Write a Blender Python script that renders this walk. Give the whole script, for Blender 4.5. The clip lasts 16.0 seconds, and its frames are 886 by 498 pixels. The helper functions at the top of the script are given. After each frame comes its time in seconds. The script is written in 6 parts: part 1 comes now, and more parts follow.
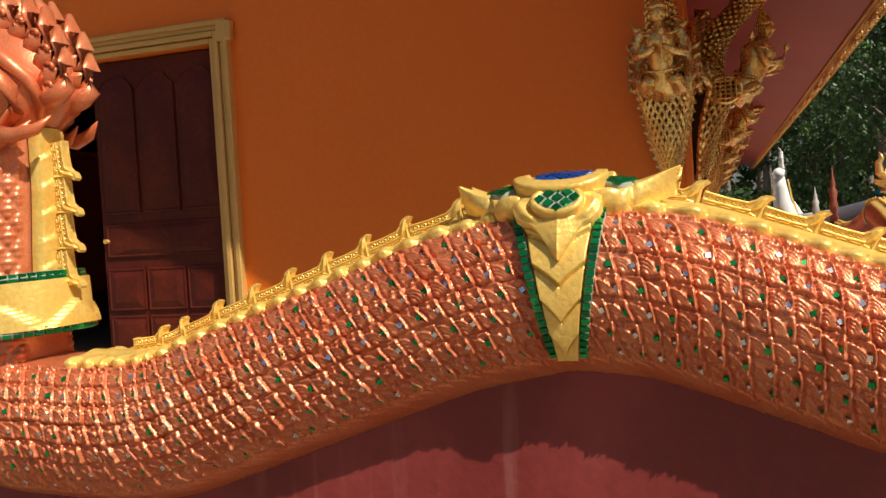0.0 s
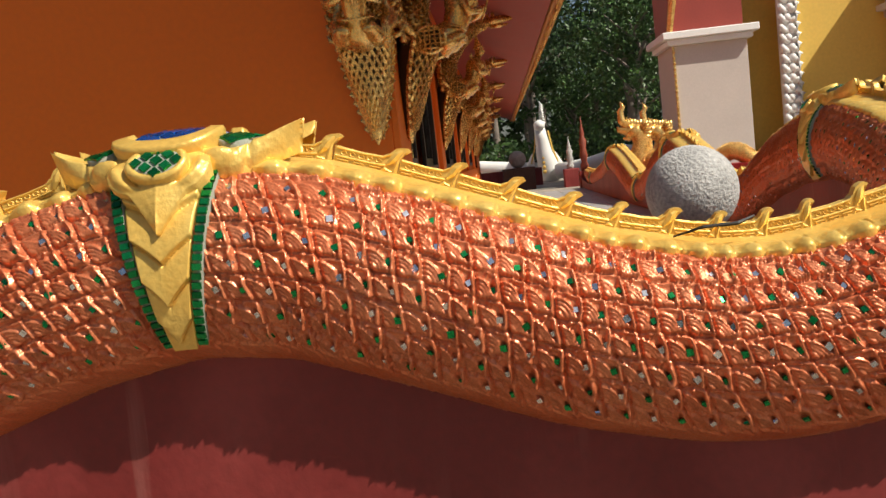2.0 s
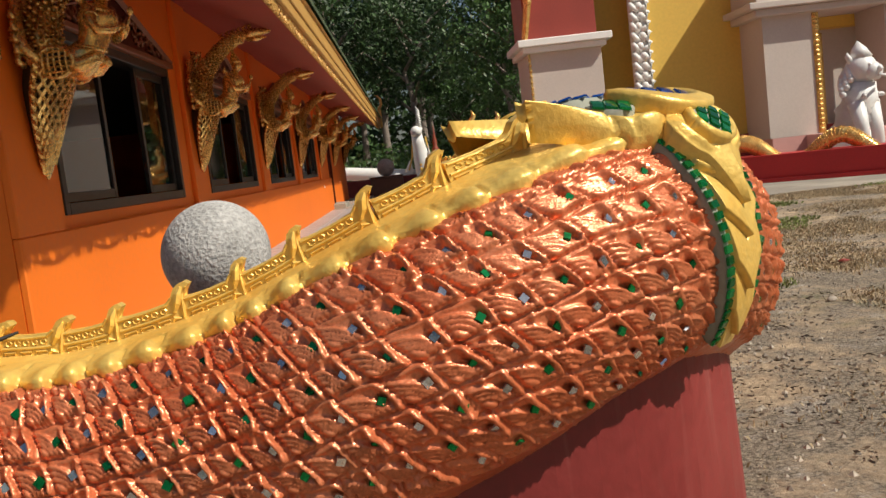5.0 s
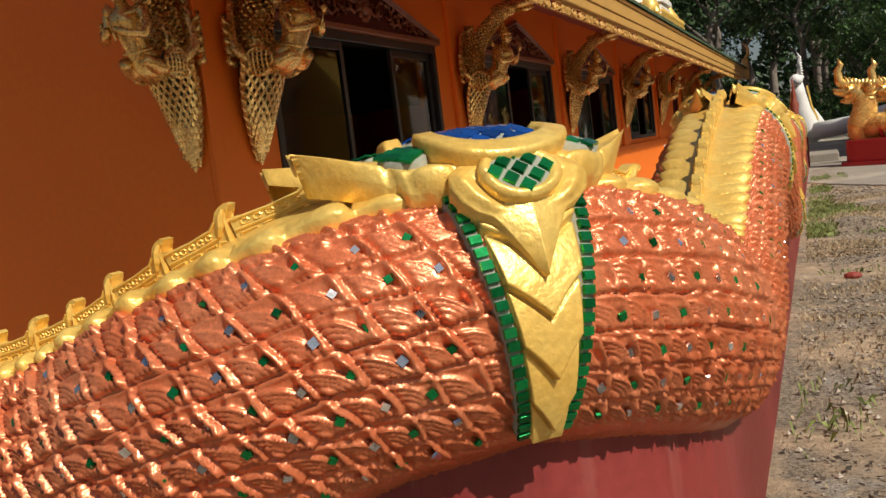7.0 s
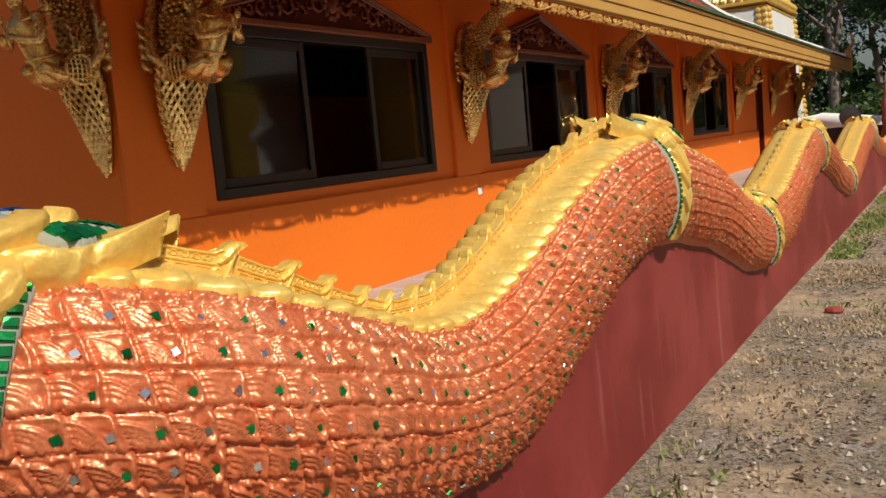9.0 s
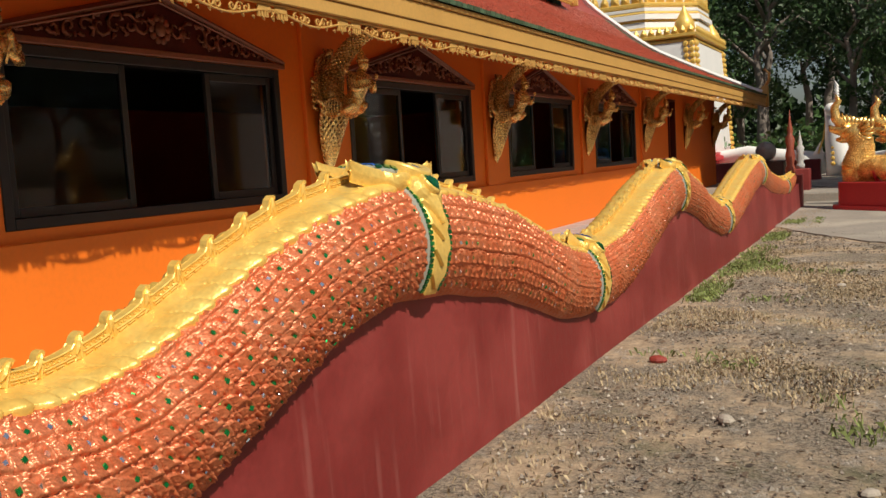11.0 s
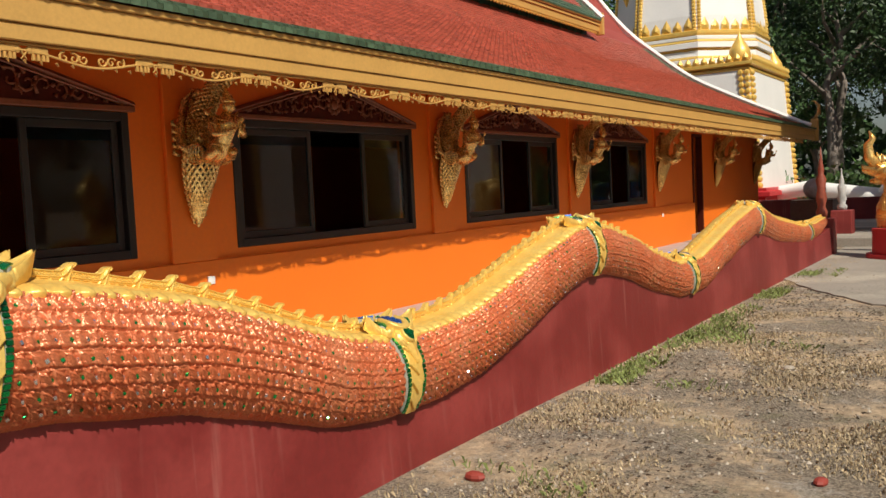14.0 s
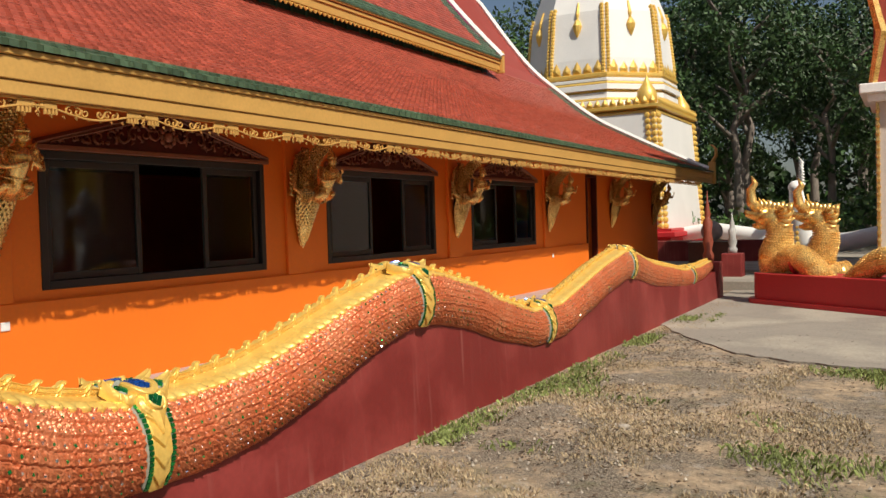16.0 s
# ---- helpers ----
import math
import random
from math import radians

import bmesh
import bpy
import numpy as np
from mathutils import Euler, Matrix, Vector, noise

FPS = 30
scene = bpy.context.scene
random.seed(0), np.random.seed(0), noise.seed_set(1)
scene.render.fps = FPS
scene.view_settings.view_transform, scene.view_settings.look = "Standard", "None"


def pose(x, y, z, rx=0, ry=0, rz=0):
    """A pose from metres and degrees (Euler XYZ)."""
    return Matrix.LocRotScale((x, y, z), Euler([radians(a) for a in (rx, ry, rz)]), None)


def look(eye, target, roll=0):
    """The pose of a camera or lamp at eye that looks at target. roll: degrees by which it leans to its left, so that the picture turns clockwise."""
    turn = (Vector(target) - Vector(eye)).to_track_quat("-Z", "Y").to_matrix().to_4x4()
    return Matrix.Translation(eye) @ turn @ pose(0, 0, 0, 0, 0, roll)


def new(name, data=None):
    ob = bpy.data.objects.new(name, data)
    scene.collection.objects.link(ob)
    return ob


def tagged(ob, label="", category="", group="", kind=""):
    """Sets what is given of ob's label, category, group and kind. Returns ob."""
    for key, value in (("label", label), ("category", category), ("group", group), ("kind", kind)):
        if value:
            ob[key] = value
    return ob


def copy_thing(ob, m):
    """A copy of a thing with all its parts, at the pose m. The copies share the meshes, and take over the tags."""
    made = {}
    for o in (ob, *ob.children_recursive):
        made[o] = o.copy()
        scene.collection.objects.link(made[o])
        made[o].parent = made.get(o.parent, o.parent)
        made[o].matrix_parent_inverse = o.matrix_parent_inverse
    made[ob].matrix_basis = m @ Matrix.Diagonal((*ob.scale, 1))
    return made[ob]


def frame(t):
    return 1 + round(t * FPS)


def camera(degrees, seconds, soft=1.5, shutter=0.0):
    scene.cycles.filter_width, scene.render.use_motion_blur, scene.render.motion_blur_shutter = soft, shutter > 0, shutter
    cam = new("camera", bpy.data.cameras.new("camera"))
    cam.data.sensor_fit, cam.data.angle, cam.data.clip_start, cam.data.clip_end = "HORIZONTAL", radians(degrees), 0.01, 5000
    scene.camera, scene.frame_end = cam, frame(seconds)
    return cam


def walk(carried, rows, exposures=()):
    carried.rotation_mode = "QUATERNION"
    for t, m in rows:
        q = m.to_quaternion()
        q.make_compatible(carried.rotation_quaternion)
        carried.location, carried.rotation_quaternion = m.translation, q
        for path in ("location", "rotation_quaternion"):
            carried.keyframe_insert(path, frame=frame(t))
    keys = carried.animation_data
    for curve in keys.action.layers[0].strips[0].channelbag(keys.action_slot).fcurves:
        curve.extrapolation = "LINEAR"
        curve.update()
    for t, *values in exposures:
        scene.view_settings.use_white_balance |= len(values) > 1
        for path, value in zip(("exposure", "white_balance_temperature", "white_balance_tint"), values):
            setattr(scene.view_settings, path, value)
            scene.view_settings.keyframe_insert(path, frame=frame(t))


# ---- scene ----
cam = camera(54.5, 16.0)
METRES, EYE, TILT, LEAN, TURN = 8.8, 1.254, -0.35, 0.0, 18.0
ROWS = [
    (0.0, 0.0, 0.0, 0.0, -0.08, -1.26, 3.46),
    (0.5, 0.0146, 0.0044, -0.0014, -2.48, -1.73, 4.67),
    (1.0, 0.0319, 0.0082, -0.0029, -6.29, -2.51, 5.56),
    (1.5, 0.044, 0.018, -0.003, -10.91, -4.16, 5.81),
    (2.0, 0.0584, 0.0314, -0.0036, -14.34, -5.14, 6.36),
    (2.5, 0.0795, 0.0361, -0.0039, -19.13, -5.75, 7.45),
    (3.0, 0.109, 0.028, -0.0024, -22.47, -5.7, 6.76),
    (3.5, 0.1358, 0.0256, -0.0022, -25.73, -5.87, 6.01),
    (4.0, 0.1694, 0.0334, -0.0015, -27.02, -6.0, 5.59),
    (6.5, 0.3477, 0.0431, 0.0032, 0.57, -4.88, 7.8),
    (7.0, 0.3835, 0.0454, 0.0066, 5.46, -5.84, 6.99),
    (7.5, 0.4197, 0.0589, 0.011, 8.47, -5.93, 6.9),
    (8.0, 0.4593, 0.0695, 0.0117, 13.58, -5.54, 7.32),
    (8.5, 0.4924, 0.0766, 0.0164, 15.25, -5.84, 7.06),
    (9.0, 0.5151, 0.0942, 0.0174, 13.06, -6.5, 5.05),
    (9.5, 0.5335, 0.1077, 0.0204, 9.95, -7.07, 3.79),
    (10.0, 0.5592, 0.1178, 0.022, 8.84, -6.68, 2.74),
    (12.5, 0.6862, 0.2211, 0.0278, 13.6, -4.06, 3.88),
    (13.0, 0.7161, 0.2573, 0.0347, 15.37, -4.27, 3.01),
    (13.5, 0.7488, 0.2826, 0.0361, 15.88, -4.05, 3.19),
    (14.0, 0.7815, 0.3032, 0.0403, 15.33, -3.46, 2.64),
    (14.5, 0.8045, 0.3305, 0.0413, 14.78, -2.99, 2.49),
    (15.0, 0.8248, 0.349, 0.043, 13.98, -2.16, 2.13),
    (15.5, 0.8493, 0.3645, 0.0462, 13.31, -1.51, 1.45),
    (16.0, 0.8637, 0.3797, 0.0465, 10.74, -1.42, 1.59),
]
walk(cam, [(t, pose(0, 0, EYE, TILT, LEAN, TURN) @ pose(METRES * x, METRES * y, METRES * z, 90 + pitch, roll, yaw)) for t, x, y, z, yaw, pitch, roll in ROWS],
     [(0.0, 0.14), (2.0, 0.12), (4.0, 0.0), (6.5, -0.16), (9.5, -0.16), (12.5, -0.08), (16.0, -0.05)])

# ---- light ----
SUN_TO = Vector((0.575, -0.32, 0.72)).normalized()          # towards the sun
world = bpy.data.worlds.new("world")
scene.world = world
world.use_nodes = True
wn = world.node_tree
sky = wn.nodes.new("ShaderNodeTexSky")
sky.sky_type, sky.sun_disc = "NISHITA", False
sky.sun_elevation = math.asin(SUN_TO.z)
sky.sun_rotation = math.atan2(SUN_TO.x, SUN_TO.y)
sky.dust_density = 2.0
wn.nodes["Background"].inputs[1].default_value = 0.066
wn.links.new(sky.outputs[0], wn.nodes["Background"].inputs[0])
sun = new("sun", bpy.data.lights.new("sun", "SUN"))
sun.data.energy, sun.data.angle, sun.data.color = 4.9, radians(0.6), (1.0, 0.93, 0.80)
sun.matrix_world = look(SUN_TO * 60, (0, 0, 0))
scene.view_settings.exposure = 0.0


# ---- materials ----
def mat(name, rgb, rough=0.6, metal=0.0, vary=0.15, big=1.2, fine=40.0, bump=0.15, dist=0.004, second=None, mix=0.5, piece=0.0, coat=0.0):
    """A painted or natural surface: broad stains, fine grain and relief; second is a colour that comes in patches."""
    m = bpy.data.materials.new(name)
    m.use_nodes = True
    t = m.node_tree
    bsdf = t.nodes["Principled BSDF"]
    geo = t.nodes.new("ShaderNodeNewGeometry")
    def noise_at(scale, detail=4.0):
        n = t.nodes.new("ShaderNodeTexNoise")
        n.inputs["Scale"].default_value, n.inputs["Detail"].default_value = scale, detail
        t.links.new(geo.outputs["Position"], n.inputs["Vector"])
        return n
    broad, grain = noise_at(big), noise_at(fine)
    colour = None
    if second:
        ramp = t.nodes.new("ShaderNodeValToRGB")
        ramp.color_ramp.elements[0].position, ramp.color_ramp.elements[1].position = max(0.0, 0.62 - mix * 0.5), min(1.0, 0.80 - mix * 0.5)
        ramp.color_ramp.elements[0].color, ramp.color_ramp.elements[1].color = (*rgb, 1), (*second, 1)
        t.links.new(broad.outputs[0], ramp.inputs[0])
        colour = ramp.outputs[0]
    add = t.nodes.new("ShaderNodeMath"); add.operation = "ADD"
    t.links.new(broad.outputs[0], add.inputs[0]); t.links.new(grain.outputs[0], add.inputs[1])
    rng = t.nodes.new("ShaderNodeMapRange")
    rng.inputs[1].default_value, rng.inputs[2].default_value = 0.6, 1.4
    rng.inputs[3].default_value, rng.inputs[4].default_value = 1 - vary, 1 + vary
    t.links.new(add.outputs[0], rng.inputs[0])
    scale = t.nodes.new("ShaderNodeVectorMath"); scale.operation = "SCALE"
    if colour:
        t.links.new(colour, scale.inputs[0])
    else:
        scale.inputs[0].default_value = rgb
    level = rng.outputs[0]
    if piece:
        info = t.nodes.new("ShaderNodeObjectInfo") if piece > 0 else None
        island = info.outputs["Random"] if info else geo.outputs["Random Per Island"]
        pr = t.nodes.new("ShaderNodeMapRange")
        pr.inputs[3].default_value, pr.inputs[4].default_value = 1 - abs(piece), 1 + abs(piece)
        t.links.new(island, pr.inputs[0])
        mul = t.nodes.new("ShaderNodeMath"); mul.operation = "MULTIPLY"
        t.links.new(level, mul.inputs[0]); t.links.new(pr.outputs[0], mul.inputs[1])
        level = mul.outputs[0]
    t.links.new(level, scale.inputs["Scale"])
    t.links.new(scale.outputs[0], bsdf.inputs["Base Color"])
    rr = t.nodes.new("ShaderNodeMapRange")
    rr.inputs[3].default_value, rr.inputs[4].default_value = max(0.02, rough - 0.10), min(1.0, rough + 0.10)
    t.links.new(grain.outputs[0], rr.inputs[0]); t.links.new(rr.outputs[0], bsdf.inputs["Roughness"])
    bsdf.inputs["Metallic"].default_value = metal
    bsdf.inputs["Coat Weight"].default_value = coat
    bsdf.inputs["Coat Roughness"].default_value = 0.15
    if bump:
        b = t.nodes.new("ShaderNodeBump")
        b.inputs["Strength"].default_value, b.inputs["Distance"].default_value = bump, dist
        t.links.new(grain.outputs[0], b.inputs["Height"]); t.links.new(b.outputs[0], bsdf.inputs["Normal"])
    return m


def glass_mat(name, tint):
    m = bpy.data.materials.new(name)
    m.use_nodes = True
    b = m.node_tree.nodes["Principled BSDF"]
    b.inputs["Base Color"].default_value, b.inputs["Roughness"].default_value = (*tint, 1), 0.02
    b.inputs["Transmission Weight"].default_value, b.inputs["IOR"].default_value = 1.0, 1.30
    return m


GOLD = mat("gold_paint", (0.88, 0.60, 0.155), 0.36, 0.34, 0.16, 6.0, 55, 0.6, 0.005, (0.80, 0.50, 0.11), 0.45)
COPPER = mat("copper_paint", (0.77, 0.250, 0.112), 0.35, 0.40, 0.30, 5.0, 150, 0.35, 0.003, (0.62, 0.165, 0.065), 0.5, coat=0.22)
RED_WALL = mat("dark_red_wall_paint", (0.185, 0.019, 0.017), 0.55, 0.0, 0.18, 1.5, 30, 0.35, 0.004, (0.235, 0.034, 0.03), 0.35)
ORANGE = mat("orange_wall_paint", (0.84, 0.178, 0.007), 0.62, 0.0, 0.07, 0.8, 25, 0.12, 0.003)
DARK_FRAME = mat("dark_window_frame", (0.02, 0.016, 0.014), 0.35, 0.0, 0.2, 3, 60, 0.1)
WOOD = mat("red_brown_wood", (0.12, 0.018, 0.007), 0.45, 0.0, 0.35, 2.5, 30, 0.25, 0.003, (0.075, 0.011, 0.006), 0.5)
CARVED = mat("carved_brown_wood", (0.24, 0.075, 0.03), 0.45, 0.15, 0.3, 4, 40, 0.3, 0.003)
OLD_GOLD = mat("old_gold_leaf", (0.90, 0.60, 0.20), 0.27, 0.72, 0.28, 7, 70, 0.25, 0.003, (0.62, 0.34, 0.09), 0.35)
GOLD_TRIM = mat("ochre_gold_trim", (0.62, 0.36, 0.10), 0.5, 0.15, 0.12, 1.5, 40, 0.15)
SOFFIT = mat("red_brown_soffit", (0.30, 0.045, 0.03), 0.6, 0.0, 0.15, 1, 20, 0.15)
ROOF_RED = mat("red_roof_tile", (0.36, 0.075, 0.045), 0.42, 0.0, 0.25, 1.4, 30, 0.2, 0.003, piece=-0.22)
ROOF_GREEN = mat("green_roof_tile", (0.06, 0.10, 0.055), 0.42, 0.0, 0.3, 1.4, 30, 0.2, 0.003, piece=-0.3)
WHITE = mat("white_paint", (0.80, 0.79, 0.76), 0.6, 0.0, 0.08, 0.8, 25, 0.15)
CREAM = mat("pinkish_white_plaster", (0.56, 0.49, 0.44), 0.65, 0.0, 0.08, 0.8, 25, 0.15)
YELLOW = mat("yellow_wall_paint", (0.72, 0.47, 0.085), 0.65, 0.0, 0.10, 0.5, 12, 0.12)
TERRACE = mat("grey_terrace_tile", (0.40, 0.38, 0.37), 0.4, 0.0, 0.12, 1.0, 40, 0.1, piece=0.08)
CONCRETE = mat("worn_concrete", (0.46, 0.41, 0.33), 0.8, 0.0, 0.32, 0.7, 30, 0.4, 0.006, (0.27, 0.24, 0.20), 0.55)
GRANITE = mat("grey_granite", (0.46, 0.45, 0.43), 0.8, 0.0, 0.5, 5.0, 75, 1.0, 0.010)
BROWN_TILE = mat("brown_stone_facing", (0.12, 0.06, 0.045), 0.4, 0.0, 0.3, 3, 30, 0.2)
BRIGHT_RED = mat("bright_red_paint", (0.48, 0.022, 0.026), 0.5, 0.0, 0.12, 1.5, 30, 0.2)
PINK = mat("pink_step_tile", (0.62, 0.33, 0.30), 0.45, 0.0, 0.1, 2, 40, 0.1)
GREEN_MIRROR = mat("green_mirror_tile", (0.01, 0.26, 0.07), 0.10, 0.75, 0.2, 9, 90, 0.05, 0.001, piece=0.45)
SILVER_MIRROR = mat("silver_mirror_tile", (0.62, 0.64, 0.66), 0.08, 0.9, 0.15, 9, 90, 0.05, 0.001, piece=0.25)
BLUE_MIRROR = mat("blue_mirror_tile", (0.015, 0.10, 0.42), 0.12, 0.6, 0.2, 9, 90, 0.05, 0.001, piece=0.35)
GROUT = mat("pale_grout", (0.30, 0.31, 0.25), 0.8, 0.0, 0.15, 6, 60, 0.2)
BLACK = mat("black_twig", (0.015, 0.013, 0.012), 0.6)
GLASS = glass_mat("tinted_window_glass", (0.55, 0.60, 0.58))
# dark base colour puts the gloom of the hall's interior into its surfaces
DIM = mat("unlit_interior_dark", (0.10, 0.08, 0.06), 0.8)
BARK = mat("grey_bark", (0.24, 0.20, 0.17), 0.9, 0.0, 0.35, 2.0, 18, 0.8, 0.02)
LEAF = mat("green_leaves", (0.052, 0.112, 0.024), 0.5, 0.0, 0.5, 0.5, 8, 0.0, piece=-0.5)
LEAF_DARK = mat("dark_green_leaves", (0.036, 0.076, 0.020), 0.55, 0.0, 0.5, 0.4, 8, 0.0, piece=-0.5)
GRASS = mat("short_grass", (0.20, 0.24, 0.07), 0.7, 0.0, 0.4, 1.0, 20, 0.0, piece=-0.4)
DRY_GRASS = mat("dry_grass", (0.40, 0.31, 0.19), 0.8, 0.0, 0.35, 1.0, 20, 0.0, piece=-0.4)
PEBBLE = mat("pale_pebbles", (0.36, 0.31, 0.25), 0.85, 0.0, 0.3, 3, 40, 0.3, piece=-0.45)
LITTER = mat("dead_leaves", (0.10, 0.065, 0.04), 0.8, 0.0, 0.4, 3, 40, 0.2, piece=-0.7)
TRUCK_BLUE = mat("blue_car_paint", (0.02, 0.16, 0.34), 0.25, 0.1, 0.08, 2, 40, 0.0)
RUBBER = mat("black_rubber", (0.02, 0.02, 0.02), 0.8)


def ground_mat():
    """Sandy soil with dusty pale patches, dark damp patches, fine litter and thin grass."""
    m = bpy.data.materials.new("sandy_soil")
    m.use_nodes = True
    t = m.node_tree
    bsdf = t.nodes["Principled BSDF"]
    geo = t.nodes.new("ShaderNodeNewGeometry")
    def nz(scale, detail=6.0, rough=0.6):
        n = t.nodes.new("ShaderNodeTexNoise")
        n.inputs["Scale"].default_value, n.inputs["Detail"].default_value, n.inputs["Roughness"].default_value = scale, detail, rough
        t.links.new(geo.outputs["Position"], n.inputs["Vector"])
        return n.outputs[0]
    def ramp(fac, a, b, ca, cb):
        r = t.nodes.new("ShaderNodeValToRGB")
        r.color_ramp.elements[0].position, r.color_ramp.elements[1].position = a, b
        r.color_ramp.elements[0].color, r.color_ramp.elements[1].color = (*ca, 1), (*cb, 1)
        t.links.new(fac, r.inputs[0])
        return r.outputs[0]
    def blend(fac, a, b):
        x = t.nodes.new("ShaderNodeMix"); x.data_type = "RGBA"
        t.links.new(fac, x.inputs[0]); t.links.new(a, x.inputs[6]); t.links.new(b, x.inputs[7])
        return x.outputs[2]
    sand = ramp(nz(9, 9, 0.8), 0.30, 0.64, (0.24, 0.165, 0.10), (0.66, 0.50, 0.33))
    litter = ramp(nz(48, 7, 0.85), 0.42, 0.58, (0.050, 0.040, 0.030), (0.40, 0.33, 0.245))
    gravel = ramp(nz(85, 5, 0.8), 0.40, 0.60, (0.17, 0.14, 0.11), (0.62, 0.56, 0.48))
    green = ramp(nz(55, 5, 0.7), 0.3, 0.7, (0.05, 0.065, 0.022), (0.22, 0.21, 0.09))
    c = blend(ramp(nz(1.3, 7, 0.75), 0.42, 0.53, (0, 0, 0), (0.92, 0.92, 0.92)), sand, litter)
    c = blend(ramp(nz(2.1, 6, 0.75), 0.56, 0.64, (0, 0, 0), (0.75, 0.75, 0.75)), c, gravel)
    c = blend(ramp(nz(0.7, 7, 0.8), 0.55, 0.66, (0, 0, 0), (0.55, 0.55, 0.55)), c, green)
    t.links.new(c, bsdf.inputs["Base Color"])
    bsdf.inputs["Roughness"].default_value = 0.95
    b = t.nodes.new("ShaderNodeBump")
    b.inputs["Strength"].default_value, b.inputs["Distance"].default_value = 0.9, 0.03
    t.links.new(nz(28, 8, 0.75), b.inputs["Height"]); t.links.new(b.outputs[0], bsdf.inputs["Normal"])
    return m


SOIL = ground_mat()


WOOD.node_tree.nodes["Principled BSDF"].inputs["Specular IOR Level"].default_value = 0.2


def streaked(m, pale):
    """Adds pale lime runs, drawn out down the wall, to a painted surface."""
    t = m.node_tree
    bsdf = t.nodes["Principled BSDF"]
    old = bsdf.inputs["Base Color"].links[0].from_socket
    geo = t.nodes.new("ShaderNodeNewGeometry")
    mp = t.nodes.new("ShaderNodeMapping")
    mp.inputs["Scale"].default_value = (16, 16, 0.7)
    n = t.nodes.new("ShaderNodeTexNoise")
    n.inputs["Scale"].default_value, n.inputs["Detail"].default_value = 1.0, 5.0
    t.links.new(geo.outputs["Position"], mp.inputs[0]); t.links.new(mp.outputs[0], n.inputs["Vector"])
    big = t.nodes.new("ShaderNodeTexNoise")
    big.inputs["Scale"].default_value = 1.1
    t.links.new(geo.outputs["Position"], big.inputs["Vector"])
    def ramp(fac, a, b):
        r = t.nodes.new("ShaderNodeMapRange")
        r.inputs[1].default_value, r.inputs[2].default_value = a, b
        t.links.new(fac, r.inputs[0])
        return r.outputs[0]
    mul = t.nodes.new("ShaderNodeMath"); mul.operation = "MULTIPLY"
    t.links.new(ramp(n.outputs[0], 0.56, 0.74), mul.inputs[0]); t.links.new(ramp(big.outputs[0], 0.42, 0.66), mul.inputs[1])
    half = t.nodes.new("ShaderNodeMath"); half.operation = "MULTIPLY"; half.inputs[1].default_value = 0.32
    t.links.new(mul.outputs[0], half.inputs[0])
    x = t.nodes.new("ShaderNodeMix"); x.data_type = "RGBA"
    x.inputs[7].default_value = (*pale, 1)
    t.links.new(half.outputs[0], x.inputs[0]); t.links.new(old, x.inputs[6]); t.links.new(x.outputs[2], bsdf.inputs["Base Color"])


streaked(RED_WALL, (0.50, 0.24, 0.20))


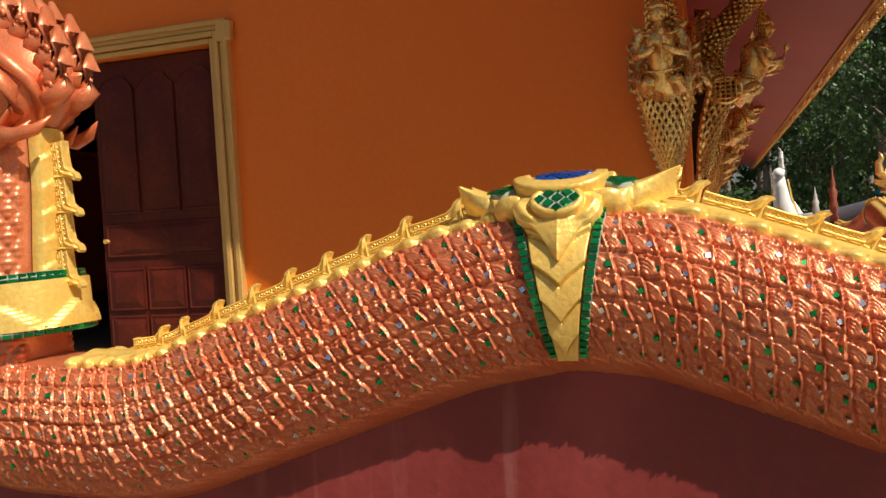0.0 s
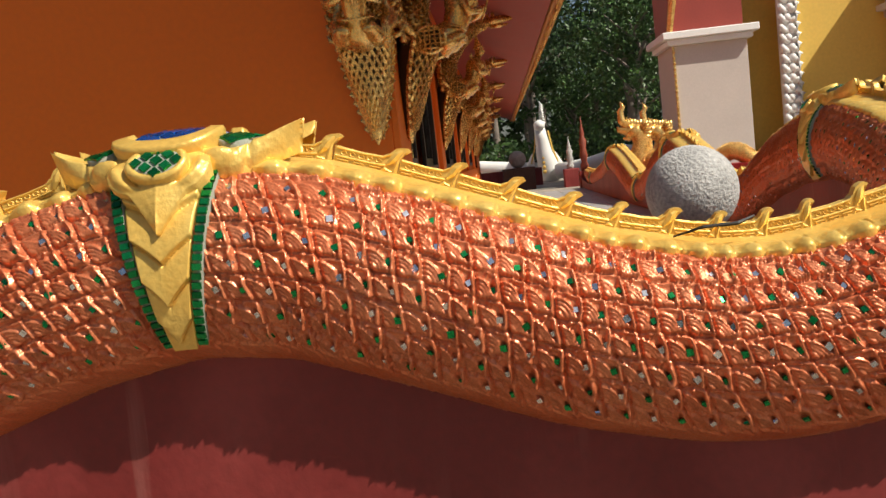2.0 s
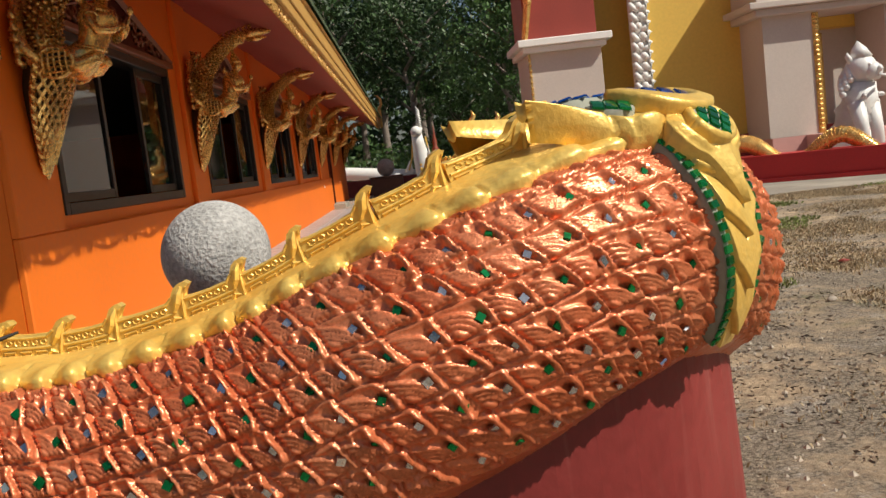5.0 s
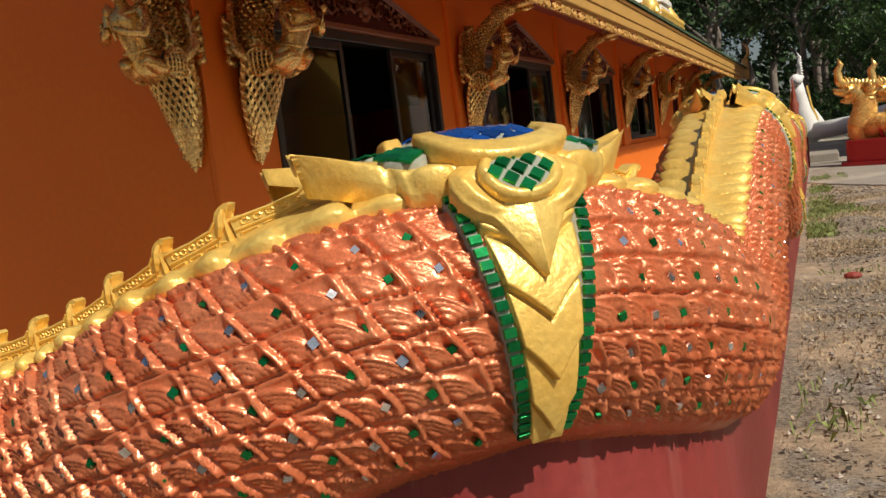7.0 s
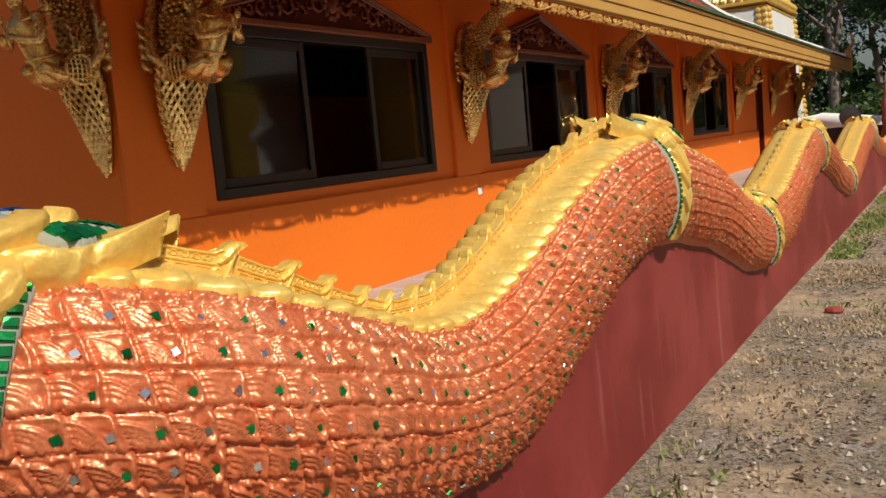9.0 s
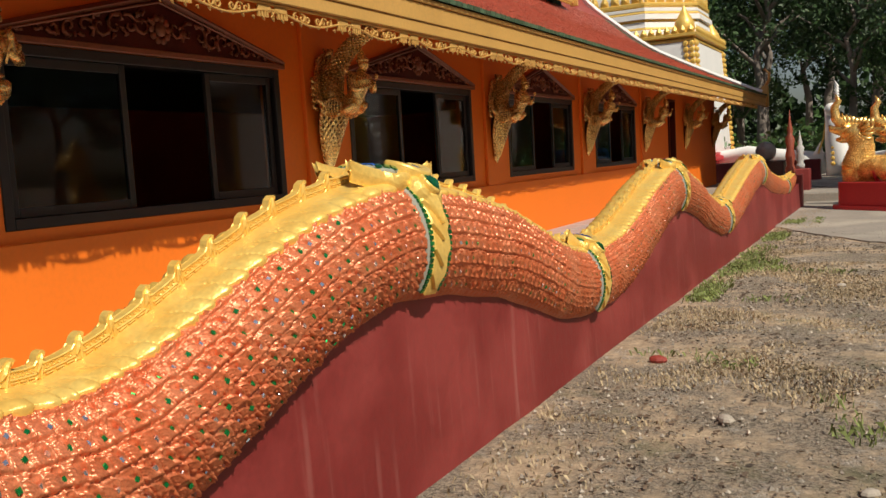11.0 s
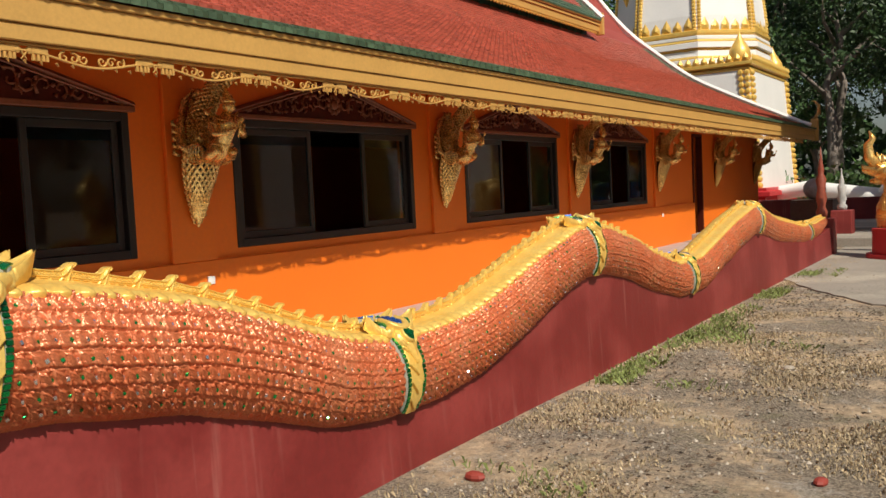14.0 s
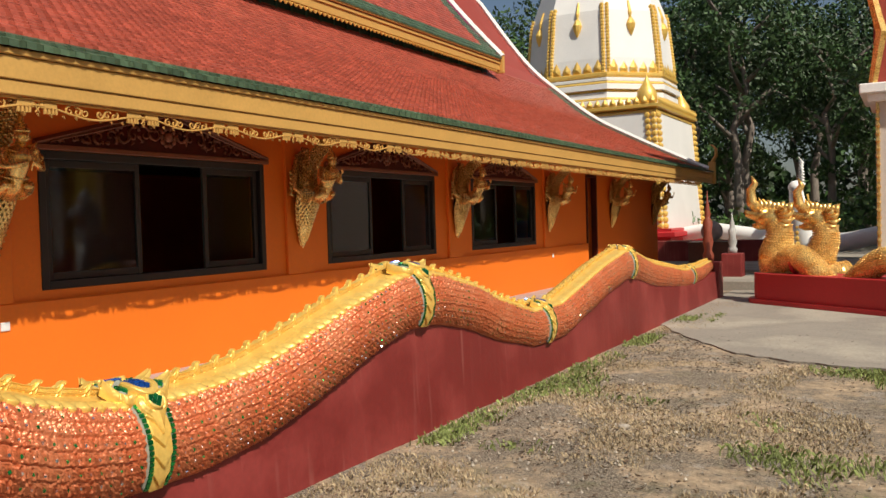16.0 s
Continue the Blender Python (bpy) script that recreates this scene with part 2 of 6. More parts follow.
# ---- mesh building ----
class Shape:
    """Collects the vertices and faces of one mesh."""
    def __init__(self):
        self.v, self.f = [], []

    def add(self, verts, faces):
        o = len(self.v)
        self.v += [tuple(p) for p in verts]
        self.f += [tuple(i + o for i in f) for f in faces]
        return self

    def box(self, x0, x1, y0, y1, z0, z1, c=0.0):
        if c <= 0:
            v = [(x, y, z) for x in (x0, x1) for y in (y0, y1) for z in (z0, z1)]
            return self.add(v, [(0, 1, 3, 2), (4, 6, 7, 5), (0, 4, 5, 1), (2, 3, 7, 6), (0, 2, 6, 4), (1, 5, 7, 3)])
        bm = bmesh.new()
        bmesh.ops.create_cube(bm, size=1.0)
        for p in bm.verts:
            p.co = Vector(((x0 + x1) / 2 + p.co.x * (x1 - x0), (y0 + y1) / 2 + p.co.y * (y1 - y0), (z0 + z1) / 2 + p.co.z * (z1 - z0)))
        bmesh.ops.bevel(bm, geom=bm.edges[:], offset=c, segments=1, affect="EDGES")
        bm.verts.index_update()
        self.add([p.co[:] for p in bm.verts], [[q.index for q in f.verts] for f in bm.faces])
        bm.free()
        return self

    def tube(self, pts, radii, n=8, flat=1.0, side=None):
        """A round bar along points; flat squashes it across its second axis."""
        pts = [Vector(p) for p in pts]
        rings = []
        for i, p in enumerate(pts):
            d = (pts[min(i + 1, len(pts) - 1)] - pts[max(i - 1, 0)]).normalized()
            ref = Vector(side) if side else (Vector((0, 0, 1)) if abs(d.z) < 0.9 else Vector((1, 0, 0)))
            a = d.cross(ref).normalized()
            b = a.cross(d).normalized()
            r = radii[i] if isinstance(radii, (list, tuple)) else radii
            rings.append([p + a * (math.cos(k * math.tau / n) * r * flat) + b * (math.sin(k * math.tau / n) * r) for k in range(n)])
        v = [q for ring in rings for q in ring]
        f = [(i * n + k, i * n + (k + 1) % n, (i + 1) * n + (k + 1) % n, (i + 1) * n + k) for i in range(len(pts) - 1) for k in range(n)]
        f += [tuple(range(n))[::-1], tuple((len(pts) - 1) * n + k for k in range(n))]
        return self.add(v, f)

    def ball(self, c, r, n=10, m=7, squash=(1, 1, 1)):
        c = Vector(c)
        v = [c + Vector((0, 0, r * squash[2]))]
        for j in range(1, m):
            a = math.pi * j / m
            v += [c + Vector((math.cos(k * math.tau / n) * math.sin(a) * r * squash[0], math.sin(k * math.tau / n) * math.sin(a) * r * squash[1], math.cos(a) * r * squash[2])) for k in range(n)]
        v.append(c - Vector((0, 0, r * squash[2])))
        last = len(v) - 1
        f = [(0, 1 + k, 1 + (k + 1) % n) for k in range(n)]
        for j in range(m - 2):
            f += [(1 + j * n + k, 1 + (j + 1) * n + k, 1 + (j + 1) * n + (k + 1) % n, 1 + j * n + (k + 1) % n) for k in range(n)]
        f += [(last, 1 + (m - 2) * n + (k + 1) % n, 1 + (m - 2) * n + k) for k in range(n)]
        return self.add(v, f)

    def lathe(self, c, prof, n=16):
        """Radius and height pairs turned about a vertical axis at c."""
        c = Vector(c)
        v = [c + Vector((math.cos(k * math.tau / n) * r, math.sin(k * math.tau / n) * r, z)) for r, z in prof for k in range(n)]
        f = [(i * n + k, i * n + (k + 1) % n, (i + 1) * n + (k + 1) % n, (i + 1) * n + k) for i in range(len(prof) - 1) for k in range(n)]
        f += [tuple(range(n))[::-1], tuple((len(prof) - 1) * n + k for k in range(n))]
        return self.add(v, f)

    def stack(self, c, prof, turn=0.0):
        """Half width and height pairs on a square plan."""
        h = math.sqrt(2)
        v = []
        for w, z in prof:
            for k in range(4):
                a = math.radians(45 + 90 * k + turn)
                v.append((c[0] + math.cos(a) * w * h, c[1] + math.sin(a) * w * h, c[2] + z))
        f = [(i * 4 + k, i * 4 + (k + 1) % 4, (i + 1) * 4 + (k + 1) % 4, (i + 1) * 4 + k) for i in range(len(prof) - 1) for k in range(4)]
        f += [(3, 2, 1, 0), tuple((len(prof) - 1) * 4 + k for k in range(4))]
        return self.add(v, f)

    def plate(self, outline, place, t, bulge=0.0):
        """A solid from a flat outline (u, v), thickness t; place maps (u, v, w) to the world. bulge raises an inset front."""
        n = len(outline)
        cu, cv = sum(p[0] for p in outline) / n, sum(p[1] for p in outline) / n
        ins = [(cu + (u - cu) * 0.62, cv + (v - cv) * 0.62) for u, v in outline]
        v = [place(u, w, 0.0) for u, w in outline] + [place(u, w, t) for u, w in outline] + [place(u, w, t + bulge) for u, w in ins]
        v.append(place(cu, cv, t + bulge * 1.15))
        f = [tuple(range(n))[::-1]]
        for k in range(n):
            j = (k + 1) % n
            f += [(k, j, n + j, n + k), (n + k, n + j, 2 * n + j, 2 * n + k), (2 * n + k, 2 * n + j, 3 * n)]
        return self.add(v, f)

    def made(self, name, material, parent=None, smooth=False, label="", place=None):
        me = bpy.data.meshes.new(name)
        me.from_pydata(self.v, [], self.f)
        if smooth:
            me.polygons.foreach_set("use_smooth", [True] * len(me.polygons))
        me.materials.append(material)
        me.validate()
        ob = new(name, me)
        if place is not None:
            ob.matrix_world = place
        if parent:
            ob.parent = parent
        if label:
            ob["label"] = label
        return ob


def grid_mesh(name, pts, material, parent=None, closed=True, label=""):
    """A smooth sheet from an array (rows, columns, 3); closed joins the last column to the first."""
    a, b = pts.shape[:2]
    i, k = np.meshgrid(np.arange(a - 1), np.arange(b if closed else b - 1), indexing="ij")
    j = (k + 1) % b
    quads = np.stack([i * b + k, i * b + j, (i + 1) * b + j, (i + 1) * b + k], -1).reshape(-1, 4)
    me = bpy.data.meshes.new(name)
    me.vertices.add(a * b)
    me.vertices.foreach_set("co", pts.reshape(-1).astype(np.float32))
    me.loops.add(len(quads) * 4)
    me.loops.foreach_set("vertex_index", quads.reshape(-1).astype(np.int32))
    me.polygons.add(len(quads))
    me.polygons.foreach_set("loop_start", np.arange(0, len(quads) * 4, 4, dtype=np.int32))
    me.update(calc_edges=True)
    me.polygons.foreach_set("use_smooth", np.ones(len(quads), dtype=bool))
    me.materials.append(material)
    me.validate()
    ob = new(name, me)
    if parent:
        ob.parent = parent
    if label:
        ob["label"] = label
    return ob


def thing(name, label, category, group="", kind="", at=(0, 0, 0)):
    ob = new(name)
    ob.location = at
    ob.empty_display_size = 0.1
    return tagged(ob, label, category, group, kind)


def piece_of(name, mesh, material, parent, m):
    """One more object on a shared mesh."""
    ob = new(name, mesh)
    ob.parent = parent
    ob.matrix_local = m
    return ob


# ---- setting ----
FLOOR = 0.28                                                # terrace above the ground
xs = np.concatenate([[-400, -120, -40], np.arange(-12, 16, 0.35), [20, 40, 120, 400]])
ys = np.concatenate([[-400, -120, -30], np.arange(-6, 26, 0.35), [32, 45, 80, 400]])
gx, gy = np.meshgrid(xs, ys, indexing="ij")
gz = np.array([[0.018 * noise.noise((x * 0.6, y * 0.6, 0)) + 0.012 * noise.noise((x * 2.1, y * 2.1, 5)) for y in ys] for x in xs])
ground = grid_mesh("ground", np.stack([gx, gy, gz], -1), SOIL, closed=False)
tagged(ground, "sandy soil yard with thin dry grass and pebbles", "ground", kind="structure")

# ---- the serpent balustrade: its path ----
ARC = 0.9
def plan(q):
    """The centre line in plan, its heading and the outward side, at q metres along."""
    a1 = 4.96
    a2 = a1 + ARC * math.pi / 2
    if q <= a1:
        return (-3.2 + q, 2.86), (1.0, 0.0), (0.0, -1.0)
    if q < a2:
        a = (q - a1) / ARC
        return (1.76 + ARC * math.sin(a), 2.86 + ARC - ARC * math.cos(a)), (math.cos(a), math.sin(a)), (math.sin(a), -math.cos(a))
    return (2.66, 3.76 + q - a2), (0.0, 1.0), (1.0, 0.0)


# along the path: height of the centre
RISE = [(0, .62), (0.5, .585), (0.93, .565), (1.2, .595), (1.45, .69), (1.91, .85), (2.33, 1.0), (2.71, 1.07), (3.05, 1.035), (3.35, .93), (3.81, .76),
        (4.13, .69), (4.35, .68), (4.5, .70), (4.8, .763), (5.1, .88), (5.4, .985), (5.7, 1.015), (6.0, .94), (6.35, .80), (6.65, .70), (6.95, .675), (7.2, .72),
        (7.5, .83), (7.8, .96), (8.15, 1.07), (8.55, 1.14), (9.1, 1.09), (9.7, .97), (10.1, .84), (10.6, .67), (11.0, .595), (11.5, .585), (12.0, .63),
        (12.55, .77), (13.05, .92), (13.7, 1.07), (14.2, 1.05), (14.9, .90), (15.3, .76), (16.2, .56), (17.0, .565), (17.8, .74), (18.5, .89),
        (19.4, 1.03), (19.9, .98), (20.8, .80), (22.8, .60), (24.1, .60), (25.4, .70)]
GIRTH = [(0, .24), (.5, .28), (4.6, .265), (5.2, .285), (6.1, .285), (6.6, .265), (8.6, .268), (10.2, .262), (11, .25), (13.6, .235), (16.3, .21), (19.5, .215), (22.8, .165), (24.6, .13), (25.4, .08)]
qd = np.linspace(0, 25.4, 2541)
rise_d = np.interp(qd, *zip(*RISE)) - 0.03
kern = np.exp(-np.linspace(-2, 2, 31) ** 2)
kern /= kern.sum()
rise_d = np.convolve(np.pad(rise_d, 15, mode="edge"), kern, mode="valid")
flat_d = np.array([plan(q) for q in qd])                    # place, heading, side
xyz_d = np.stack([flat_d[:, 0, 0], flat_d[:, 0, 1], rise_d], -1)
slope_d = np.gradient(rise_d, qd)
tan_d = np.stack([flat_d[:, 1, 0], flat_d[:, 1, 1], slope_d], -1)
tan_d /= np.linalg.norm(tan_d, axis=1)[:, None]
side_d = np.stack([flat_d[:, 2, 0], flat_d[:, 2, 1], 0 * qd], -1)
up_d = np.cross(side_d, tan_d)
length_d = np.concatenate([[0], np.cumsum(np.linalg.norm(np.diff(xyz_d, axis=0), axis=1))])


def along(q):
    """Centre, tangent, up, outward side and girth at each q."""
    q = np.asarray(q, float)
    pick = lambda a: np.stack([np.interp(q, qd, a[:, k]) for k in range(3)], -1)
    return pick(xyz_d), pick(tan_d), pick(up_d), pick(side_d), np.interp(q, *zip(*GIRTH))


TALL = 1.09                                                # the body is a little taller than wide
def skin(q, th, h):
    """A point h above the body's skin, th radians from the top towards the outward side."""
    c, _, n, w, r = along(q)
    r = (r * (1 - 0.12 * (1 - smooth01(0.0, 0.80, np.abs(th)))) + h)[..., None]   # a flattened back
    return c + r * (np.cos(th)[..., None] * n * TALL + np.sin(th)[..., None] * w)


def smooth01(a, b, x):
    t = np.clip((x - a) / (b - a), 0, 1)
    return t * t * (3 - 2 * t)


def cell_size(q):
    return np.interp(q, [0, 5.4, 6.4, 9, 14, 25], [.070, .070, .063, .060, .054, .045])


# running count of scales along the body, so that the lattice is unbroken
count_d = np.concatenate([[0], np.cumsum(np.diff(length_d) / cell_size(qd[1:]))])
ROWS_ROUND = 27                                             # rows of scales round the body


def lattice(q, th):
    a = np.interp(q, qd, count_d)
    b = th / math.tau * ROWS_ROUND
    b = np.where(th < 0, -b, b)
    return a - 0.42 * b, b + 0.14 * np.sin(a * 0.21)


def scale_relief(q, th):
    """Moulded scales: a raised fan in each slanting cell, grooves between, ripples on the fan."""
    a, b = lattice(q, th)
    a = a + 0.045 * np.sin(b * 2.3 + 1.7 * np.sin(a * 0.9)) + 0.025 * np.sin(a * 5.1 + b * 3.3)   # hand-moulded, uneven rows
    b = b + 0.035 * np.sin(a * 1.9 + 1.3 * np.sin(b * 1.1)) + 0.02 * np.sin(a * 6.3 - b * 2.7)
    ia, ib = np.floor(a), np.floor(b)
    u, v = a - ia, b - ib
    rnd = np.sin(ia * 12.9898 + ib * 78.233) * 43758.5453
    rnd = rnd - np.floor(rnd)
    wob = 0.05 * np.sin(a * 2.7 + ib * 1.3) + 0.04 * np.sin(b * 6.1 + ia * 2.1)
    # a proud fan with pressed arcs in the corner of each cell, a pocket beside it, thick lips round the cell
    fan = np.sqrt((u - 0.06) ** 2 + ((v - 0.93) * 0.92) ** 2) + 0.03 * (rnd - 0.5) + 0.4 * wob
    plate = 1 - smooth01(0.60, 0.66, fan)
    arcs = sum(np.exp(-((fan - f) / 0.036) ** 2) for f in (0.24, 0.38, 0.51)) * plate
    groove_u = np.exp(-((np.minimum(u, 1 - u) + 0.3 * wob) / 0.050) ** 2)
    groove_v = np.exp(-((np.minimum(v, 1 - v) + 0.3 * wob) / 0.055) ** 2)
    lip_u = np.exp(-((u - 0.86 + 0.10 * (rnd - 0.5) + 0.14 * (v - 0.5) + 0.7 * wob) / 0.075) ** 2) * smooth01(0.02, 0.3, v)
    lip_v = np.exp(-((v - 0.11 + 0.06 * (rnd - 0.5) + 0.6 * wob) / 0.06) ** 2) * (0.35 + 0.65 * smooth01(0.25, 0.5, u))
    pocket = np.exp(-((np.abs(u - 0.70) / 0.14) ** 4 + (np.abs(v - 0.62) / 0.16) ** 4))
    strut = np.exp(-((u - 0.42 + 0.55 * (v - 0.2)) / 0.06) ** 2) * (1 - plate) * (rnd > 0.3)
    crumb = np.sin(a * 31 + np.sin(b * 17) * 2) * np.sin(b * 27 + np.sin(a * 13) * 2) + 0.7 * np.sin(a * 53 + b * 11) * np.sin(b * 47 - a * 19)
    k = cell_size(q) / 0.070 * np.interp(q, [5.5, 7.0, 12.0], [1.12, 1.35, 1.55])
    h = 0.0125 * plate + 0.0165 * lip_u + 0.0065 * lip_v + 0.0075 * strut - 0.0075 * arcs - 0.0080 * groove_u - 0.0055 * groove_v - 0.0055 * pocket + 0.0050 * u
    return (h * (0.75 + 0.5 * rnd) + 0.0006 * crumb) * k


RIBBON = 0.62                                               # half angle of the gold ribbon on the back
naga = thing("serpent_balustrade", "copper-red moulded serpent with gold crest and mirror tiles on wall", "serpent balustrade")


def body_piece(q0, q1, step, around, name="body", dense=0):
    q = np.arange(q0, q1 + step * 0.5, step)
    th = np.linspace(-math.pi, math.pi, max(around, 8), endpoint=False)
    if dense:                                               # finer on the outward side, which is passed closely
        th = np.concatenate([np.linspace(-math.pi, -0.4, 60, endpoint=False), np.linspace(-0.4, 0.5, 14, endpoint=False), np.linspace(0.5, 2.5, dense, endpoint=False), np.linspace(2.5, math.pi, 12, endpoint=False)])
    Q, T = np.meshgrid(q, th, indexing="ij")
    keep = smooth01(RIBBON - 0.10, RIBBON + 0.06, np.abs(T)) * (1 - 0.85 * smooth01(2.25, 2.50, np.abs(T)))
    h = scale_relief(Q, T) * keep
    lump = np.array([noise.noise((a * 2.3, 0, 0)) for a in q]) * 0.006
    return grid_mesh(name, skin(Q, T, h + lump[:, None]), COPPER, naga)


body_piece(0.0, 6.9, 0.0042, 0, dense=155)
body_piece(6.897, 10.4, 0.0045, 0, dense=138)
body_piece(10.393, 15.0, 0.0065, 0, dense=115)
body_piece(14.99, 25.4, 0.011, 0, dense=70)

# gold ribbon on the back with a scalloped, curled edge
for q0, q1, step, lead in ((0.75, 9.4, 0.0065, 0.088), (9.4, 25.3, 0.012, 0.082)):
    q = np.arange(q0, q1 + step * 0.5, step)
    s = np.interp(q, qd, length_d)
    tt = np.linspace(-1, 1, 61)
    S, W = np.meshgrid(s, tt, indexing="ij")
    Q = np.repeat(q[:, None], len(tt), 1)
    A = np.abs(W)
    shrink = np.interp(q, [0, 6.5, 9, 25], [1, 1.0, 1.18, 1.25])[:, None]
    slant = np.interp(Q, [5.8, 7.0], [0.15, 0.75])
    ph = S / lead - slant * (A - 0.85)
    frac = ph % 1.0
    pair = np.floor(ph) % 2 > 0                             # every second lobe ends in a sharper curl
    dome = np.sqrt(np.clip(1 - ((frac - 0.55) / 0.36) ** 2 - ((A - 0.87) / 0.11) ** 2, 0, 1))
    fall = smooth01(0.0, 0.72, frac) ** 1.5 * (1 - smooth01(0.84, 0.93, frac))
    th = W * (RIBBON * shrink - 0.045 + 0.075 * smooth01(0.0, 0.62, frac) * (1 - smooth01(0.80, 1.0, frac)) * smooth01(0.7, 1, A))
    h = 0.016 + 0.010 * (1 - smooth01(0.0, 0.45, A)) + np.where(pair, 0.0060, 0.0040) * np.interp(Q, [6.0, 7.0], [1.0, 0.2]) * dome + np.where(pair, 0.014, 0.011) * fall * smooth01(0.50, 0.88, A) * (1 - 0.5 * smooth01(0.93, 1.0, A))
    h -= 0.012 * np.exp(-((frac - 0.985) / 0.030) ** 2) * smooth01(0.30, 0.55, A) * np.where(pair, 1.0, 0.6)
    h = np.where(A > 0.985, -0.01, h)
    grid_mesh("crest_ribbon", skin(Q, th, h), GOLD, naga, closed=False, label="scalloped gold ribbon")


def crest_mesh():
    """One upright link of the crest: a beaded panel over a meander, and a curled flame standing at its end."""
    s = Shape()
    L = 0.165
    prof = [(0.0, -0.02), (L, -0.02), (L, 0.052), (L * 1.00, 0.062), (L * 1.05, 0.074), (L * 1.14, 0.088), (L * 1.08, 0.097), (L * 0.99, 0.095), (L * 0.91, 0.088),
            (L * 0.86, 0.076), (L * 0.82, 0.064), (L * 0.72, 0.056), (L * 0.40, 0.053), (L * 0.16, 0.055), (L * 0.05, 0.060), (0.0, 0.060)]
    n = len(prof)
    slab_v = [(u, y, v) for y in (-0.016, 0.016) for u, v in prof]
    s.add(slab_v, [(k, (k + 1) % n, n + (k + 1) % n, n + k) for k in range(n)])
    for y in (-0.016, 0.016):
        s.add([(u, y, v) for u, v in prof], [tuple(range(n))])
    for sgn in (1, -1):
        y = 0.017 * sgn
        for k in range(5):                                  # small rings, each with its hollow
            c = L * (0.14 + 0.135 * k)
            s.tube([(c + 0.0072 * math.cos(a), y, 0.0395 + 0.0072 * math.sin(a)) for a in np.linspace(0, math.tau, 8)], 0.0026, 4)
        s.tube([(0.004, y, 0.054), (L * 0.42, y, 0.0505), (L * 0.74, y, 0.053), (L * 0.84, y, 0.066)], 0.0042, 5)
        s.tube([(0.004, y, 0.027), (L * 0.5, y, 0.025), (L * 0.80, y, 0.027)], 0.0042, 5)
        for k in range(3):
            u = L * (0.06 + 0.25 * k)
            s.tube([(u, y, 0.002), (u, y, 0.016), (u + L * 0.17, y, 0.016), (u + L * 0.17, y, 0.006), (u + L * 0.07, y, 0.006)], 0.0036, 4)
        s.tube([(L * 0.82, y, 0.030), (L * 0.90, y, 0.050), (L * 0.955, y, 0.072), (L * 1.02, y, 0.086)], [0.005, 0.011, 0.010, 0.004], 6)
        s.tube([(L * 0.93, y, -0.004), (L * 0.96, y, 0.030), (L * 0.99, y, 0.060), (L * 1.09, y, 0.083)], [0.005, 0.0055, 0.005, 0.003], 6)
        s.tube([(L * 0.74, y, 0.004), (L * 0.80, y, 0.016), (L * 0.90, y, 0.010)], [0.004, 0.006, 0.003], 5)
    me = bpy.data.meshes.new("crest_link")
    me.from_pydata(s.v, [], s.f)
    me.materials.append(GOLD)
    me.validate()
    return me


BANDS = [(2.73, 1.0), (5.665, 1.0), (8.74, 1.0), (11.15, 0.85), (13.87, 0.85), (16.5, 0.75), (19.55, 0.7), (23.4, 0.55)]
CREST = crest_mesh()
s_at, total = 1.0, length_d[-1]
while s_at < total - 0.25:
    q = float(np.interp(s_at, length_d, qd))
    size = float(np.interp(q, [0, 14, 25], [1, 0.95, 0.6]))
    mid = float(np.interp(s_at + 0.08 * size, length_d, qd))
    if all(abs(mid - b) > 0.20 * k for b, k in BANDS):
        c, t, n, w, r = along(q)
        c2, t2, n2, w2, r2 = along(float(np.interp(s_at + 0.165 * size, length_d, qd)))
        a = Vector(c + n * (r * 0.88 * TALL + 0.020))
        b = Vector(c2 + n2 * (r2 * 0.88 * TALL + 0.020))
        x = (b - a).normalized()
        y = Vector(-w - w2).normalized()
        z = x.cross(y).normalized()
        y = z.cross(x)
        m = Matrix((( x.x, y.x, z.x, a.x), (x.y, y.y, z.y, a.y), (x.z, y.z, z.z, a.z), (0, 0, 0, 1)))
        piece_of("crest_link", CREST, GOLD, naga, m @ Matrix.Diagonal((size * (b - a).length / (0.165 * size), size, size * 0.86, 1)))
    s_at += 0.1665 * size


def squeeze(q0, th):
    """Shortens offsets along the body on the outer side of the bend, where its skin is stretched."""
    return 1 / (1 + 0.36 * np.sin(th) / ARC) if 4.96 < q0 < 6.37 else 1.0 + 0 * np.sin(th)


def relief(name, U, T, H, q0, material, parent, base=-0.012, label=""):
    """A raised patch on the body: grids of offset along, angle and height, with a skirt down to the skin."""
    pad = lambda a: np.pad(a, 1, mode="edge")
    H2 = np.pad(H, 1, constant_values=-0.012) if np.isscalar(base) else np.pad(base, 1, mode="edge")
    if np.isscalar(base):
        H2[0], H2[-1], H2[:, 0], H2[:, -1] = base, base, base, base
    H2[1:-1, 1:-1] = H
    return grid_mesh(name, skin(q0 + pad(U * squeeze(q0, T)), pad(T), H2), material, parent, closed=False, label=label)


def tile_mesh(name, w, h, t, material):
    s = Shape()
    c = 0.12
    o = [(-w / 2, -h / 2), (w / 2, -h / 2), (w / 2, h / 2), (-w / 2, h / 2)]
    v = [(x, y, 0) for x, y in o] + [(x * (1 - c), y * (1 - c), t) for x, y in o]
    s.add(v, [(3, 2, 1, 0), (4, 5, 6, 7)] + [(k, (k + 1) % 4, 4 + (k + 1) % 4, 4 + k) for k in range(4)])
    me = bpy.data.meshes.new(name)
    me.from_pydata(s.v, [], s.f)
    me.materials.append(material)
    return me


